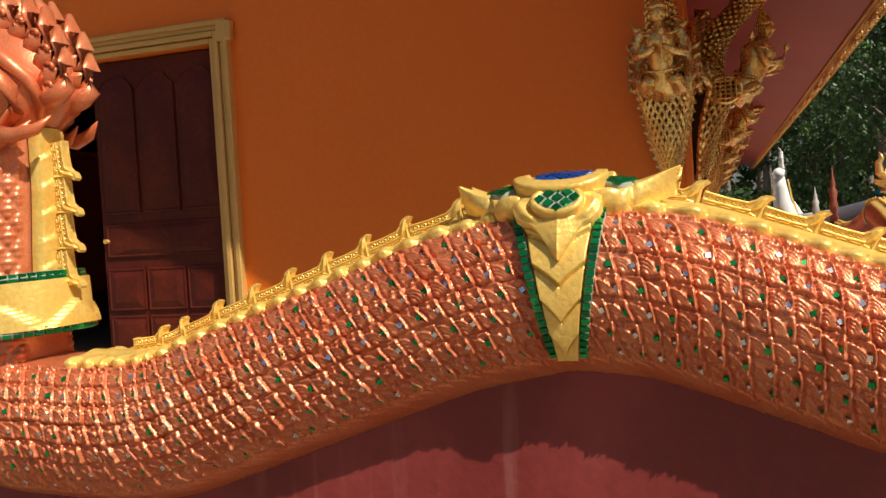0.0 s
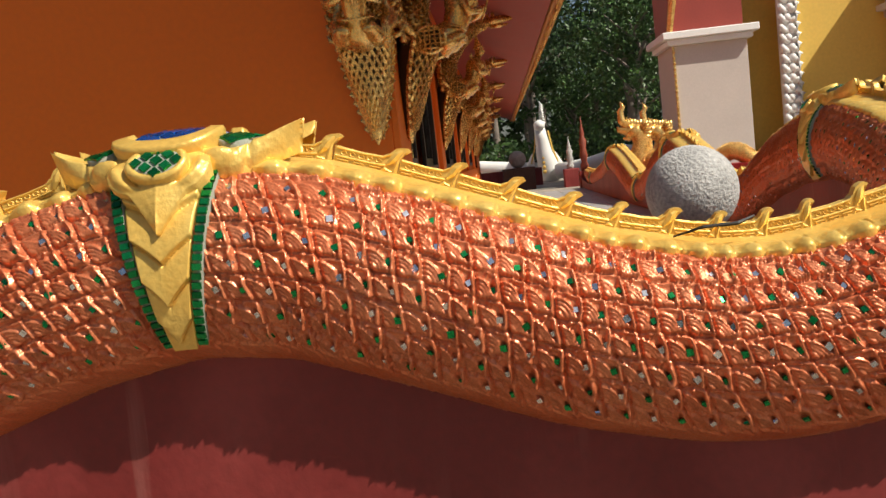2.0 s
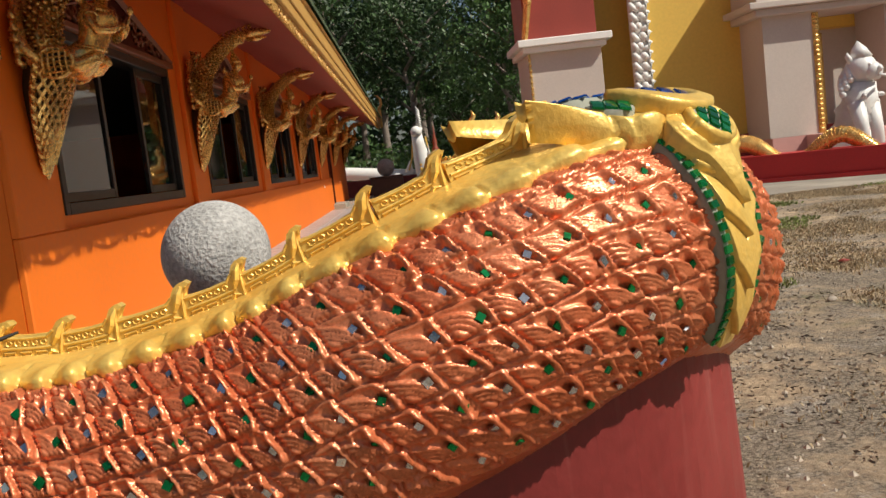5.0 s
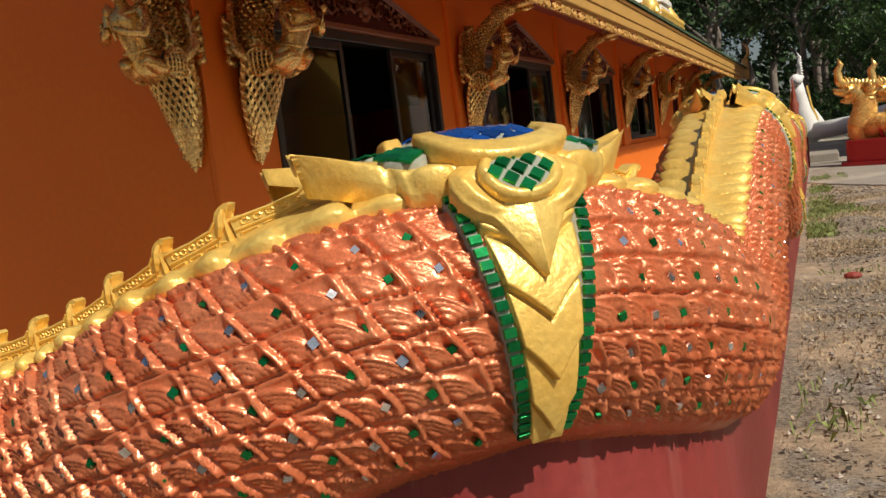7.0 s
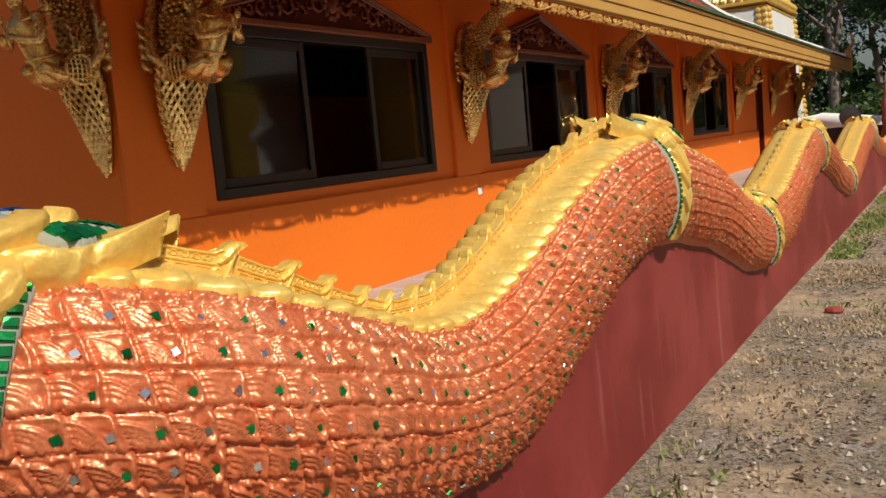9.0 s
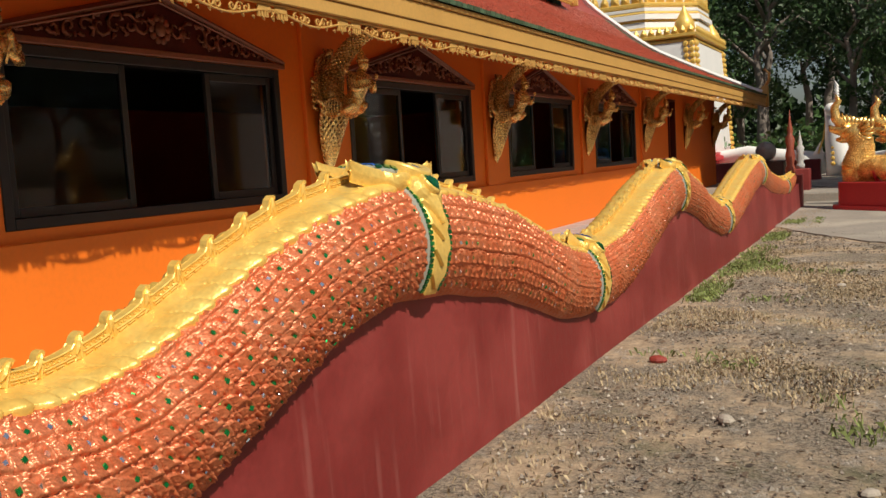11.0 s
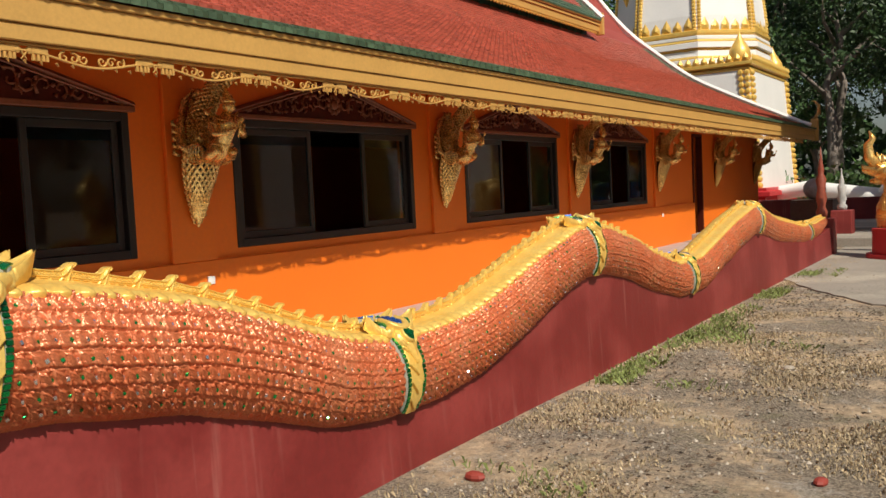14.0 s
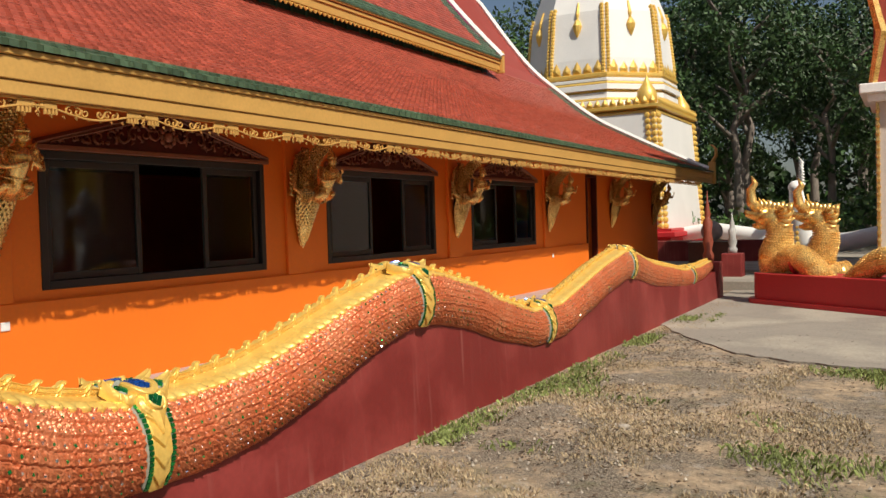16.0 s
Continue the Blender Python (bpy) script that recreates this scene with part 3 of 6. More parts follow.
BAND_TILE = tile_mesh("tile", 0.026, 0.040, 0.006, GREEN_MIRROR)
GEM_GREEN = tile_mesh("tile", 0.029, 0.029, 0.005, GREEN_MIRROR)
GEM_BLUE = tile_mesh("tile", 0.031, 0.031, 0.005, BLUE_MIRROR)


def on_skin(q, th, h, spin=0.0, tilt=(0, 0)):
    """A pose on the body's skin: x along, y down the side, z outward."""
    c, t, n, w, r = along(q)
    out = Vector(math.cos(th) * n + math.sin(th) * w)
    p = Vector(c) + Vector(math.cos(th) * n * TALL + math.sin(th) * w) * (float(r) * (1 - 0.12 * (1 - float(smooth01(0.0, 0.80, abs(th))))) + h)
    x = Vector(t)
    y = out.cross(x)
    m = Matrix(((x.x, y.x, out.x, p.x), (x.y, y.y, out.y, p.y), (x.z, y.z, out.z, p.z), (0, 0, 0, 1)))
    return m @ pose(0, 0, 0, tilt[0], tilt[1], spin)


def band(q0, k):
    """A gold chevron band with green tile edges and, on top, petals round mirror-tile gems."""
    collar = new("collar")
    collar.parent = naga
    for sg in (1, -1):
        v = np.linspace(0, 1, 260)
        w = np.linspace(-1, 1, 41)
        V, W = np.meshgrid(v, w, indexing="ij")
        T = sg * (0.55 + V * 1.72)
        half = (0.085 - 0.035 * V) * k
        saw = (V * 5.2 + 0.62 * np.abs(W) + 0.05) % 1.0         # each chevron overlaps the next
        H = 0.030 + 0.016 * k * saw * (1 - smooth01(0.93, 1.0, saw)) + 0.010 * k * (1 - np.abs(W)) - 0.007 * np.exp(-(saw / 0.05) ** 2)
        relief("chevron_strip", W * half, T, H, q0, GOLD, collar)
        for side in (-1, 1):
            n = int(22 * k)
            V2, W2 = np.meshgrid(np.linspace(0, 1, 40), np.linspace(-1, 1, 3), indexing="ij")
            T2 = sg * (0.62 + V2 * 1.64)
            hw = (0.085 - 0.035 * V2) * k + 0.014
            relief("grout_strip", side * (hw + 0.004) + W2 * 0.0115, T2, 0.028 + 0 * V2, q0, GROUT, collar)
            for i in range(n):
                f = (i + 0.5) / n
                piece_of("tile", BAND_TILE, GREEN_MIRROR, collar, on_skin(q0 + side * ((0.085 - 0.035 * f) * k + 0.018) * float(squeeze(q0, sg * (0.62 + f * 1.64))), sg * (0.62 + f * 1.64), 0.0305, 0, (random.uniform(-5, 5), random.uniform(-5, 5)))
                         @ Matrix.Diagonal((1.0, 1.64 * 0.27 / n / 0.040 * 0.92, 1, 1)))
    def gem(u0, t0, ru, rt, h, mesh, material, pitch, slope=0.0):
        """A bed of grout with mirror tiles laid on the slant."""
        U, V = np.meshgrid(np.linspace(-1, 1, 16), np.linspace(-1, 1, 16), indexing="ij")
        ring = np.sqrt(U ** 2 + V ** 2)
        relief("gem_seat", (u0 + U * ru) * k, t0 + V * rt, (h - slope * V - 0.08 * smooth01(0.97, 1.2, ring)) * k, q0, GROUT, collar)
        for i in range(-4, 5):
            for j in range(-4, 5):
                u_, v_ = (i + j) * pitch * 0.71, (i - j) * pitch * 0.71
                if math.hypot(u_ / ru, v_ / (rt * 0.34)) < 0.90:
                    piece_of("tile", mesh, material, collar, on_skin(q0 + (u0 + u_) * k * float(squeeze(q0, t0)), t0 + v_ / 0.34, (h + 0.0015 - slope * v_ / (rt * 0.34)) * k, 45, (random.uniform(-3, 3), random.uniform(-3, 3))) @ Matrix.Diagonal((k * pitch / 0.0283, k * pitch / 0.0283, 1, 1)))
    for side in (-1, 1):
        for sg in (1, -1):                                  # faceted wing: flat top, steep face, point that turns up
            U, V = np.meshgrid(np.linspace(0, 1, 40), np.linspace(0, 1, 29), indexing="ij")
            top = 0.10 + 0.10 * U ** 2
            edge = top + 0.06 + 0.44 * (1 - U ** 2.2) - 0.07 * np.sin(U * math.pi) * (U > 0.5)
            low = edge + 0.13 * (1 - U ** 3)
            T = np.where(V < 0.6, top + (edge - top) * V / 0.6, edge + (low - edge) * (V - 0.6) / 0.4)
            crown = 0.080 + 0.048 * U ** 2.4 - 0.016 * np.sin(U * math.pi)
            H = np.where(V < 0.6, crown - 0.010 * np.sin(V / 0.6 * math.pi), crown + (0.030 + 0.045 * U ** 2 - crown) * np.clip((V - 0.6) / 0.4, 0, 1) ** 1.3)
            H = H + 0.020 * np.sqrt(np.clip(1 - ((U - 0.26) / 0.17) ** 2 - ((V - 0.80) / 0.22) ** 2, 0, 1)) - 0.008 * np.exp(-((U - 0.47 - 0.1 * V) / 0.02) ** 2) * (V > 0.5)
            relief("wing_petal", side * (0.055 + U * 0.235) * k, sg * T, H * k, q0, GOLD, collar, base=(H - (0.080 - 0.045 * U)) * k)
            gem(side * 0.138, sg * 0.37, 0.046, 0.15, 0.081, GEM_GREEN, GREEN_MIRROR, 0.027)
    for sg in (1, -1):                                      # square-ended crescent that holds the blue gem
        R, A = np.meshgrid(np.linspace(0.066, 0.106, 9), np.linspace(-0.30, math.pi + 0.30, 44), indexing="ij")
        H = (0.108 - 0.010 * smooth01(0.75, 1.0, np.abs(R - 0.086) / 0.020)) * k
        relief("gem_collar", R * np.cos(A) * k, sg * (0.35 + R * np.sin(A) / 0.29), H, q0, GOLD, collar, base=0.03)
        gem(0.0, sg * 0.33, 0.070, 0.235, 0.094, GEM_BLUE, BLUE_MIRROR, 0.029)
        # front petal: heart-shaped, with curled shoulders, ending in a point over the chevrons
        V, W = np.meshgrid(np.linspace(0, 1, 70), np.linspace(-1, 1, 41), indexing="ij")
        wide = np.interp(V, [0, 0.08, 0.20, 0.34, 0.44, 0.50, 0.58, 1.0], [0.070, 0.098, 0.106, 0.098, 0.080, 0.058, 0.048, 0.003]) * k
        H = 0.074 - 0.022 * V + 0.014 * (1 - np.abs(W))
        curl = np.exp(-((np.abs(W) - 0.80 + 0.35 * (V - 0.2)) / 0.12) ** 2) * smooth01(0.05, 0.2, V) * (1 - smooth01(0.40, 0.50, V))
        H = H + 0.012 * curl - 0.010 * np.exp(-((np.abs(W) - 0.56 + 0.5 * (V - 0.2)) / 0.04) ** 2) * smooth01(0.12, 0.25, V) * (1 - smooth01(0.40, 0.5, V))
        relief("front_petal", W * wide, sg * (0.63 + V * 0.68), H * k, q0, GOLD, collar)
        R, A = np.meshgrid(np.linspace(0.82, 1.22, 8), np.linspace(-math.pi, math.pi, 40), indexing="ij")
        relief("gem_rim", R * 0.047 * np.cos(A) * k, sg * (0.785 + R * 0.135 * np.sin(A)), (0.098 - 0.008 * ((R - 1.02) / 0.2) ** 2) * k, q0, GOLD, collar, base=0.05)
        gem(0.0, sg * 0.785, 0.044, 0.125, 0.093, GEM_GREEN, GREEN_MIRROR, 0.025)


for q0, k in BANDS:
    band(q0, k)

# ---- the low wall under the serpent ----
q = np.concatenate([np.arange(0.0, 25.3, 0.1), [25.35]])
c, t, n, w, r = along(q)
flat = c * np.array([1, 1, 0])
top = c[:, 2:3] * np.array([[0, 0, 1]]) - np.array([[0, 0, 0.12]])
off = np.interp(q, [4.8, 6.2], [0.108, 0.165])[:, None]
sheet = np.stack([flat + w * (off + 0.01) - [0, 0, 0.08], flat + w * off + [0, 0, 0.12], flat + w * (off - 0.022) + top, flat - w * 0.168 + top, flat - w * 0.17 - [0, 0, 0.08]], 1)
wall_naga = grid_mesh("wall_balustrade", sheet, RED_WALL, closed=False)
for p in wall_naga.data.polygons:
    p.use_smooth = False
tagged(wall_naga, "dark red painted low wall with drips under the serpent", "wall", kind="structure")
pier = Shape().box(2.46, 2.86, 22.7, 23.05, -0.05, 0.72, 0.01).made("wall_pier", RED_WALL)
tagged(pier, "dark red end pier of the low wall", "wall", kind="structure")

# terrace between the hall and the low wall
terrace = Shape()
terrace.add([(-12.6, 3.0, FLOOR), (1.7, 3.0, FLOOR), (2.25, 3.2, FLOOR), (2.5, 3.8, FLOOR), (2.5, 23.0, FLOOR), (0.6, 23.0, FLOOR), (0.6, 30.5, FLOOR), (-12.6, 30.5, FLOOR)]
            + [(-12.6, 3.0, -0.1), (1.7, 3.0, -0.1), (2.25, 3.2, -0.1), (2.5, 3.8, -0.1), (2.5, 23.0, -0.1), (0.6, 23.0, -0.1), (0.6, 30.5, -0.1), (-12.6, 30.5, -0.1)],
            [tuple(range(8))] + [(k, 8 + k, 8 + (k + 1) % 8, (k + 1) % 8) for k in range(8)])
terrace = tagged(terrace.made("floor", CONCRETE), "grey tiled terrace round the hall", "floor", kind="structure")

# ---- the hall ----
WX = -0.2                                                   # outer face of the side wall
WINS = [(6.30, 9.11), (10.20, 13.04), (14.20, 16.95), (18.17, 20.89)]
SILL, HEAD, TOP = 1.17, 2.35, 3.45
wall = Shape()
edges = [5.56] + [v for p in WINS for v in p] + [23.8, 24.5, 29.6]
for i in range(0, len(edges), 2):
    wall.box(WX - 0.22, WX, edges[i], edges[i + 1], FLOOR - 0.1, TOP)
for a, b in WINS:
    wall.box(WX - 0.22, WX, a, b, FLOOR - 0.1, SILL)
    wall.box(WX - 0.22, WX, a, b, HEAD, TOP)
wall.box(WX - 0.22, WX, 23.8, 24.5, 2.62, TOP)
wall_side = tagged(wall.made("wall_side", ORANGE), "bright orange painted side wall of the hall", "wall", kind="structure")
dado = Shape()
dado.box(WX, WX + 0.045, 5.56, 23.8, FLOOR - 0.05, 1.09, 0.008)
for yc, hw in ((5.86, 0.30), (9.67, 0.24), (13.62, 0.24), (17.56, 0.24), (21.5, 0.24)):
    dado.box(WX, WX + 0.045, yc - hw, yc + hw, 1.093, TOP, 0.006)
tagged(dado.made("trim_pilasters", ORANGE), "orange painted pilasters and dado of the side wall", "trim", kind="structure")
front = Shape()
front.box(-3.50, WX - 0.22, 5.56, 5.80, FLOOR - 0.1, TOP)
front.box(-12.6, -6.0, 5.56, 5.80, FLOOR - 0.1, TOP)
front.box(-6.0, -3.50, 5.56, 5.80, 2.68, TOP)
tagged(front.made("wall_front", ORANGE), "orange painted front wall of the hall", "wall", kind="structure")
tagged(Shape().box(-12.6, -12.4, 5.8, 29.6, 0, TOP).made("wall_far_side", ORANGE), "orange wall on the far side of the hall", "wall", kind="structure")
tagged(Shape().box(-12.6, WX, 29.6, 29.8, 0, TOP).made("wall_back", ORANGE), "orange back wall of the hall", "wall", kind="structure")
tagged(Shape().box(-12.4, WX - 0.22, 5.8, 29.6, 3.2, 3.3).made("ceiling", DIM), "plain ceiling inside the hall, coloured dark as if unlit", "ceiling", kind="structure")

# roof: a hollow curve from the eave up to the ridge
PROFILE = [(1.12, 2.80), (0.40, 3.20), (-0.69, 3.72), (-2.41, 4.62), (-4.42, 6.30), (-5.56, 7.80), (-6.5, 9.2)]
FRONT_Y, BACK_Y = 4.30, 31.0
def roof_z(x):
    return float(np.interp(-x, [-p[0] for p in PROFILE], [p[1] for p in PROFILE]))
rs = Shape()
for i in range(len(PROFILE) - 1):
    (xa, za), (xb, zb) = PROFILE[i], PROFILE[i + 1]
    if i == 0:
        xa, za = 1.02, roof_z(1.02)
    for m in (1, -1):
        f = lambda x: x if m > 0 else -13.0 - x
        v = [(f(xa), FRONT_Y, za - 0.03), (f(xa), BACK_Y, za - 0.03), (f(xb), BACK_Y, zb - 0.03), (f(xb), FRONT_Y, zb - 0.03),
             (f(xa), FRONT_Y, za - 0.12), (f(xa), BACK_Y, za - 0.12), (f(xb), BACK_Y, zb - 0.12), (f(xb), FRONT_Y, zb - 0.12)]
        rs.add(v, [(0, 1, 2, 3), (7, 6, 5, 4), (0, 4, 5, 1), (2, 6, 7, 3), (0, 3, 7, 4), (1, 5, 6, 2)])
roof = tagged(rs.made("roof", SOFFIT), "red-brown roof deck of the hall", "roof", kind="structure")
soffit = Shape()
soffit.add([(1.02, FRONT_Y + 0.05, 2.57), (1.02, BACK_Y - 0.05, 2.57), (WX, BACK_Y - 0.05, 3.05), (WX, FRONT_Y + 0.05, 3.05),
            (1.02, FRONT_Y + 0.05, 2.61), (1.02, BACK_Y - 0.05, 2.61), (WX, BACK_Y - 0.05, 3.09), (WX, FRONT_Y + 0.05, 3.09)],
           [(0, 1, 2, 3), (7, 6, 5, 4), (0, 4, 5, 1), (2, 6, 7, 3), (0, 3, 7, 4), (1, 5, 6, 2)])
tagged(soffit.made("ceiling_eave", SOFFIT), "dark red boarded soffit under the eave", "ceiling", kind="structure")
fas = Shape()
fas.box(1.03, 1.10, FRONT_Y, BACK_Y, 2.55, 2.645, 0.006)
fas.box(1.03, 1.115, FRONT_Y, BACK_Y, 2.648, 2.80, 0.006)
fas.box(1.03, 1.135, FRONT_Y, BACK_Y, 2.803, 2.845, 0.006)
tagged(fas.made("trim_fascia", GOLD_TRIM), "ochre-gold moulded fascia along the eave", "trim", kind="structure")

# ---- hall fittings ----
# near-black core colour stands in for the shade inside the net's holes
NET_DARK = mat("net_hole_shade", (0.05, 0.03, 0.012), 0.7, 0.2)


def bracket_parts():
    """The moulded eave bracket in parts: dark core, open net of the foot, figure, wing and serpent neck."""
    fx = lambda z: float(np.interp(z, [0, 0.28, 0.46, 0.6], [0.02, 0.045, 0.075, 0.115]))
    fr_ = lambda z: float(np.interp(z, [0, 0.10, 0.28, 0.46, 0.6], [0.020, 0.045, 0.088, 0.120, 0.128]))
    zs = [0.0, 0.10, 0.20, 0.32, 0.44, 0.54, 0.62]
    core, net, figure, wing, neck_s = Shape(), Shape(), Shape(), Shape(), Shape()
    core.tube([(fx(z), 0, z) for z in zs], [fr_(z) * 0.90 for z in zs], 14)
    net.tube([(0.02, 0, -0.03), (0.02, 0, 0.02), (0.03, 0, 0.075)], [0.006, 0.026, 0.036], 10)
    rows = 15
    for row in range(rows):                                 # crossed bands that leave diamond holes
        z, z2 = 0.05 + row * 0.037, 0.05 + (row + 1) * 0.037
        for k in range(-5, 6):
            a = (k + (row % 2) * 0.5) * 0.32
            if abs(a) < 1.6:
                for e in (-0.16, 0.16):
                    net.tube([(fx(z) + math.cos(a) * fr_(z), math.sin(a) * fr_(z), z), (fx(z2) + math.cos(a + e) * fr_(z2), math.sin(a + e) * fr_(z2), z2)], 0.0105, 4)
    for sg in (-1, 1):
        net.tube([(fx(z) - 0.005, sg * (fr_(z) + 0.004), z) for z in zs], [0.010, 0.012, 0.014, 0.015, 0.016, 0.016, 0.014], 6)
        for k in range(11):                                 # leafy edge of the foot
            z = 0.05 + 0.052 * k
            net.tube([(fx(z), sg * (fr_(z) + 0.006), z), (fx(z) + 0.004, sg * (fr_(z) + 0.026), z + 0.018), (fx(z), sg * (fr_(z) + 0.022), z + 0.045)], [0.013, 0.011, 0.002], 5)
        # round net boss at the hip
        net.tube([(0.19 + 0.082 * math.cos(a), sg * 0.118, 0.585 + 0.082 * math.sin(a)) for a in np.linspace(0, math.tau, 18)], 0.012, 6)
        for i in range(-2, 3):
            o = i * 0.027
            r = math.sqrt(max(0.0, 0.078 ** 2 - o * o))
            net.tube([(0.19 + o, sg * 0.124, 0.585 - r), (0.19 + o, sg * 0.134, 0.585), (0.19 + o, sg * 0.124, 0.585 + r)], 0.006, 4)
            net.tube([(0.19 - r, sg * 0.124, 0.585 + o), (0.19, sg * 0.134, 0.585 + o), (0.19 + r, sg * 0.124, 0.585 + o)], 0.006, 4)
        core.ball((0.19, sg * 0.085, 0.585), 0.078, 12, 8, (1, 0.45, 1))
        # feathers that sweep up beside the wall
        for k in range(7):
            top = 0.80 + 0.055 * k
            wing.tube([(0.15 - 0.012 * k, sg * 0.085, 0.56), (0.08 - 0.008 * k, sg * (0.150 - 0.008 * k), 0.66 + 0.02 * k), (0.035, sg * (0.160 - 0.016 * k), top - 0.08), (0.055 + 0.008 * k, sg * (0.135 - 0.018 * k), top)],
                      [0.020, 0.028, 0.022, 0.003], 6)
        for k in range(5):                                  # curled flames on the wing's rim
            z = 0.58 + 0.06 * k
            wing.tube([(0.06, sg * 0.140, z), (0.05, sg * 0.178, z + 0.014), (0.06, sg * 0.186, z + 0.045), (0.07, sg * 0.172, z + 0.058)], [0.018, 0.017, 0.012, 0.003], 6)
        # arms: elbows out, the hands together before the chest
        figure.tube([(0.375, sg * 0.070, 0.872), (0.375, sg * 0.102, 0.850), (0.385, sg * 0.128, 0.775), (0.405, sg * 0.120, 0.725), (0.455, sg * 0.070, 0.735), (0.495, sg * 0.020, 0.765)], [0.030, 0.033, 0.027, 0.026, 0.021, 0.015], 9)
        figure.tube([(0.385 + 0.034 * math.cos(a), sg * (0.122 + 0.010 * math.sin(a)), 0.800 + 0.030 * math.sin(a)) for a in np.linspace(0, math.tau, 9)], 0.007, 5)
        figure.tube([(0.350, sg * 0.080, 0.885), (0.335, sg * 0.122, 0.905), (0.345, sg * 0.140, 0.940)], [0.020, 0.016, 0.003], 6)
        figure.tube([(0.23, sg * 0.075, 0.555), (0.30, sg * 0.082, 0.565), (0.355, sg * 0.066, 0.600), (0.375, sg * 0.040, 0.575)], [0.052, 0.046, 0.034, 0.018], 9)
        figure.ball((0.418, sg * 0.043, 0.955), 0.014, 6, 5, (0.8, 0.6, 1.5))
    figure.tube([(0.20, 0, 0.56), (0.27, 0, 0.615), (0.325, 0, 0.675), (0.352, 0, 0.745), (0.372, 0, 0.815), (0.378, 0, 0.865), (0.388, 0, 0.890), (0.400, 0, 0.925)], [0.085, 0.074, 0.056, 0.062, 0.076, 0.066, 0.030, 0.026], 14, 1.25, (0, 1, 0))
    figure.tube([(0.372 + 0.066 * math.cos(a), 0.088 * math.sin(a), 0.868 - 0.03 * math.cos(a)) for a in np.linspace(-1.9, 1.9, 12)], 0.010, 5)
    figure.tube([(0.315 + 0.066 * math.cos(a), 0.082 * math.sin(a), 0.662 - 0.02 * math.cos(a)) for a in np.linspace(-2.2, 2.2, 14)], 0.011, 5)
    figure.ball((0.418, 0, 0.962), 0.044, 16, 12, (1.0, 0.90, 1.22))
    figure.tube([(0.455, 0, 0.972), (0.466, 0, 0.957), (0.458, 0, 0.952)], [0.006, 0.009, 0.007], 6)
    figure.tube([(0.412, 0, 0.988), (0.411, 0, 1.000), (0.410, 0, 1.012), (0.410, 0, 1.022), (0.405, 0, 1.048), (0.405, 0, 1.060), (0.400, 0, 1.090), (0.398, 0, 1.165)], [0.047, 0.052, 0.046, 0.036, 0.034, 0.025, 0.016, 0.002], 12)
    figure.tube([(0.480, 0.01, 0.700), (0.500, 0.012, 0.765), (0.520, 0.015, 0.830)], 0.006, 5)
    figure.ball((0.522, 0.015, 0.845), 0.020, 8, 6, (0.8, 0.8, 1.3))
    path = [(0.12, 0, 0.58), (0.095, 0, 0.74), (0.125, 0, 0.90), (0.21, 0, 1.03), (0.31, 0, 1.14), (0.42, 0, 1.225), (0.53, 0, 1.25)]
    radii = [0.085, 0.078, 0.068, 0.060, 0.054, 0.050, 0.046]
    neck_s.tube(path, radii, 12)
    for i in range(40):                                     # scales, flat and overlapping
        f = i / 40 * 5.7
        a, b = Vector(path[int(f)]), Vector(path[int(f) + 1])
        c, r = a.lerp(b, f - int(f)), radii[int(f)]
        ax = (b - a).normalized()
        n2 = ax.cross(Vector((0, 1, 0)))
        for k in range(9):
            an = (k + 0.5 * (i % 2)) * math.tau / 9
            out = Vector((0, 1, 0)) * math.cos(an) + n2 * math.sin(an)
            neck_s.tube([tuple(c + out * (r - 0.004) - ax * 0.014), tuple(c + out * (r + 0.007)), tuple(c + out * (r + 0.002) + ax * 0.012)], [0.013, 0.014, 0.004], 5)
    neck_s.tube([(0.50, 0, 1.25), (0.58, 0, 1.262), (0.66, 0, 1.268), (0.72, 0, 1.275), (0.755, 0, 1.305)], [0.048, 0.052, 0.038, 0.028, 0.008], 10)
    neck_s.tube([(0.54, 0, 1.215), (0.62, 0, 1.205), (0.70, 0, 1.215)], [0.030, 0.024, 0.006], 8)
    for k in range(6):
        neck_s.tube([(0.58 - 0.045 * k, 0, 1.285 - 0.01 * k), (0.565 - 0.05 * k, 0, 1.335 - 0.012 * k), (0.60 - 0.05 * k, 0, 1.375 - 0.014 * k)], [0.022, 0.018, 0.002], 6)
    # plume that rises along the wall and curls over
    wing.tube([(0.06, 0, 0.70), (0.015, 0, 0.86), (0.02, 0, 1.02), (0.07, 0, 1.13), (0.12, 0, 1.12), (0.125, 0, 1.07)], [0.040, 0.058, 0.055, 0.040, 0.024, 0.008], 10, 0.7)
    for k in range(6):
        wing.tube([(0.05, 0, 0.78 + 0.06 * k), (0.105, 0.012 * (-1) ** k, 0.80 + 0.06 * k), (0.11, 0, 0.85 + 0.06 * k)], [0.024, 0.019, 0.003], 6)
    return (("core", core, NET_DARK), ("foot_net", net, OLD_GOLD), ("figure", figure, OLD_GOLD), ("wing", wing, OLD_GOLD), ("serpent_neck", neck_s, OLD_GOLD))


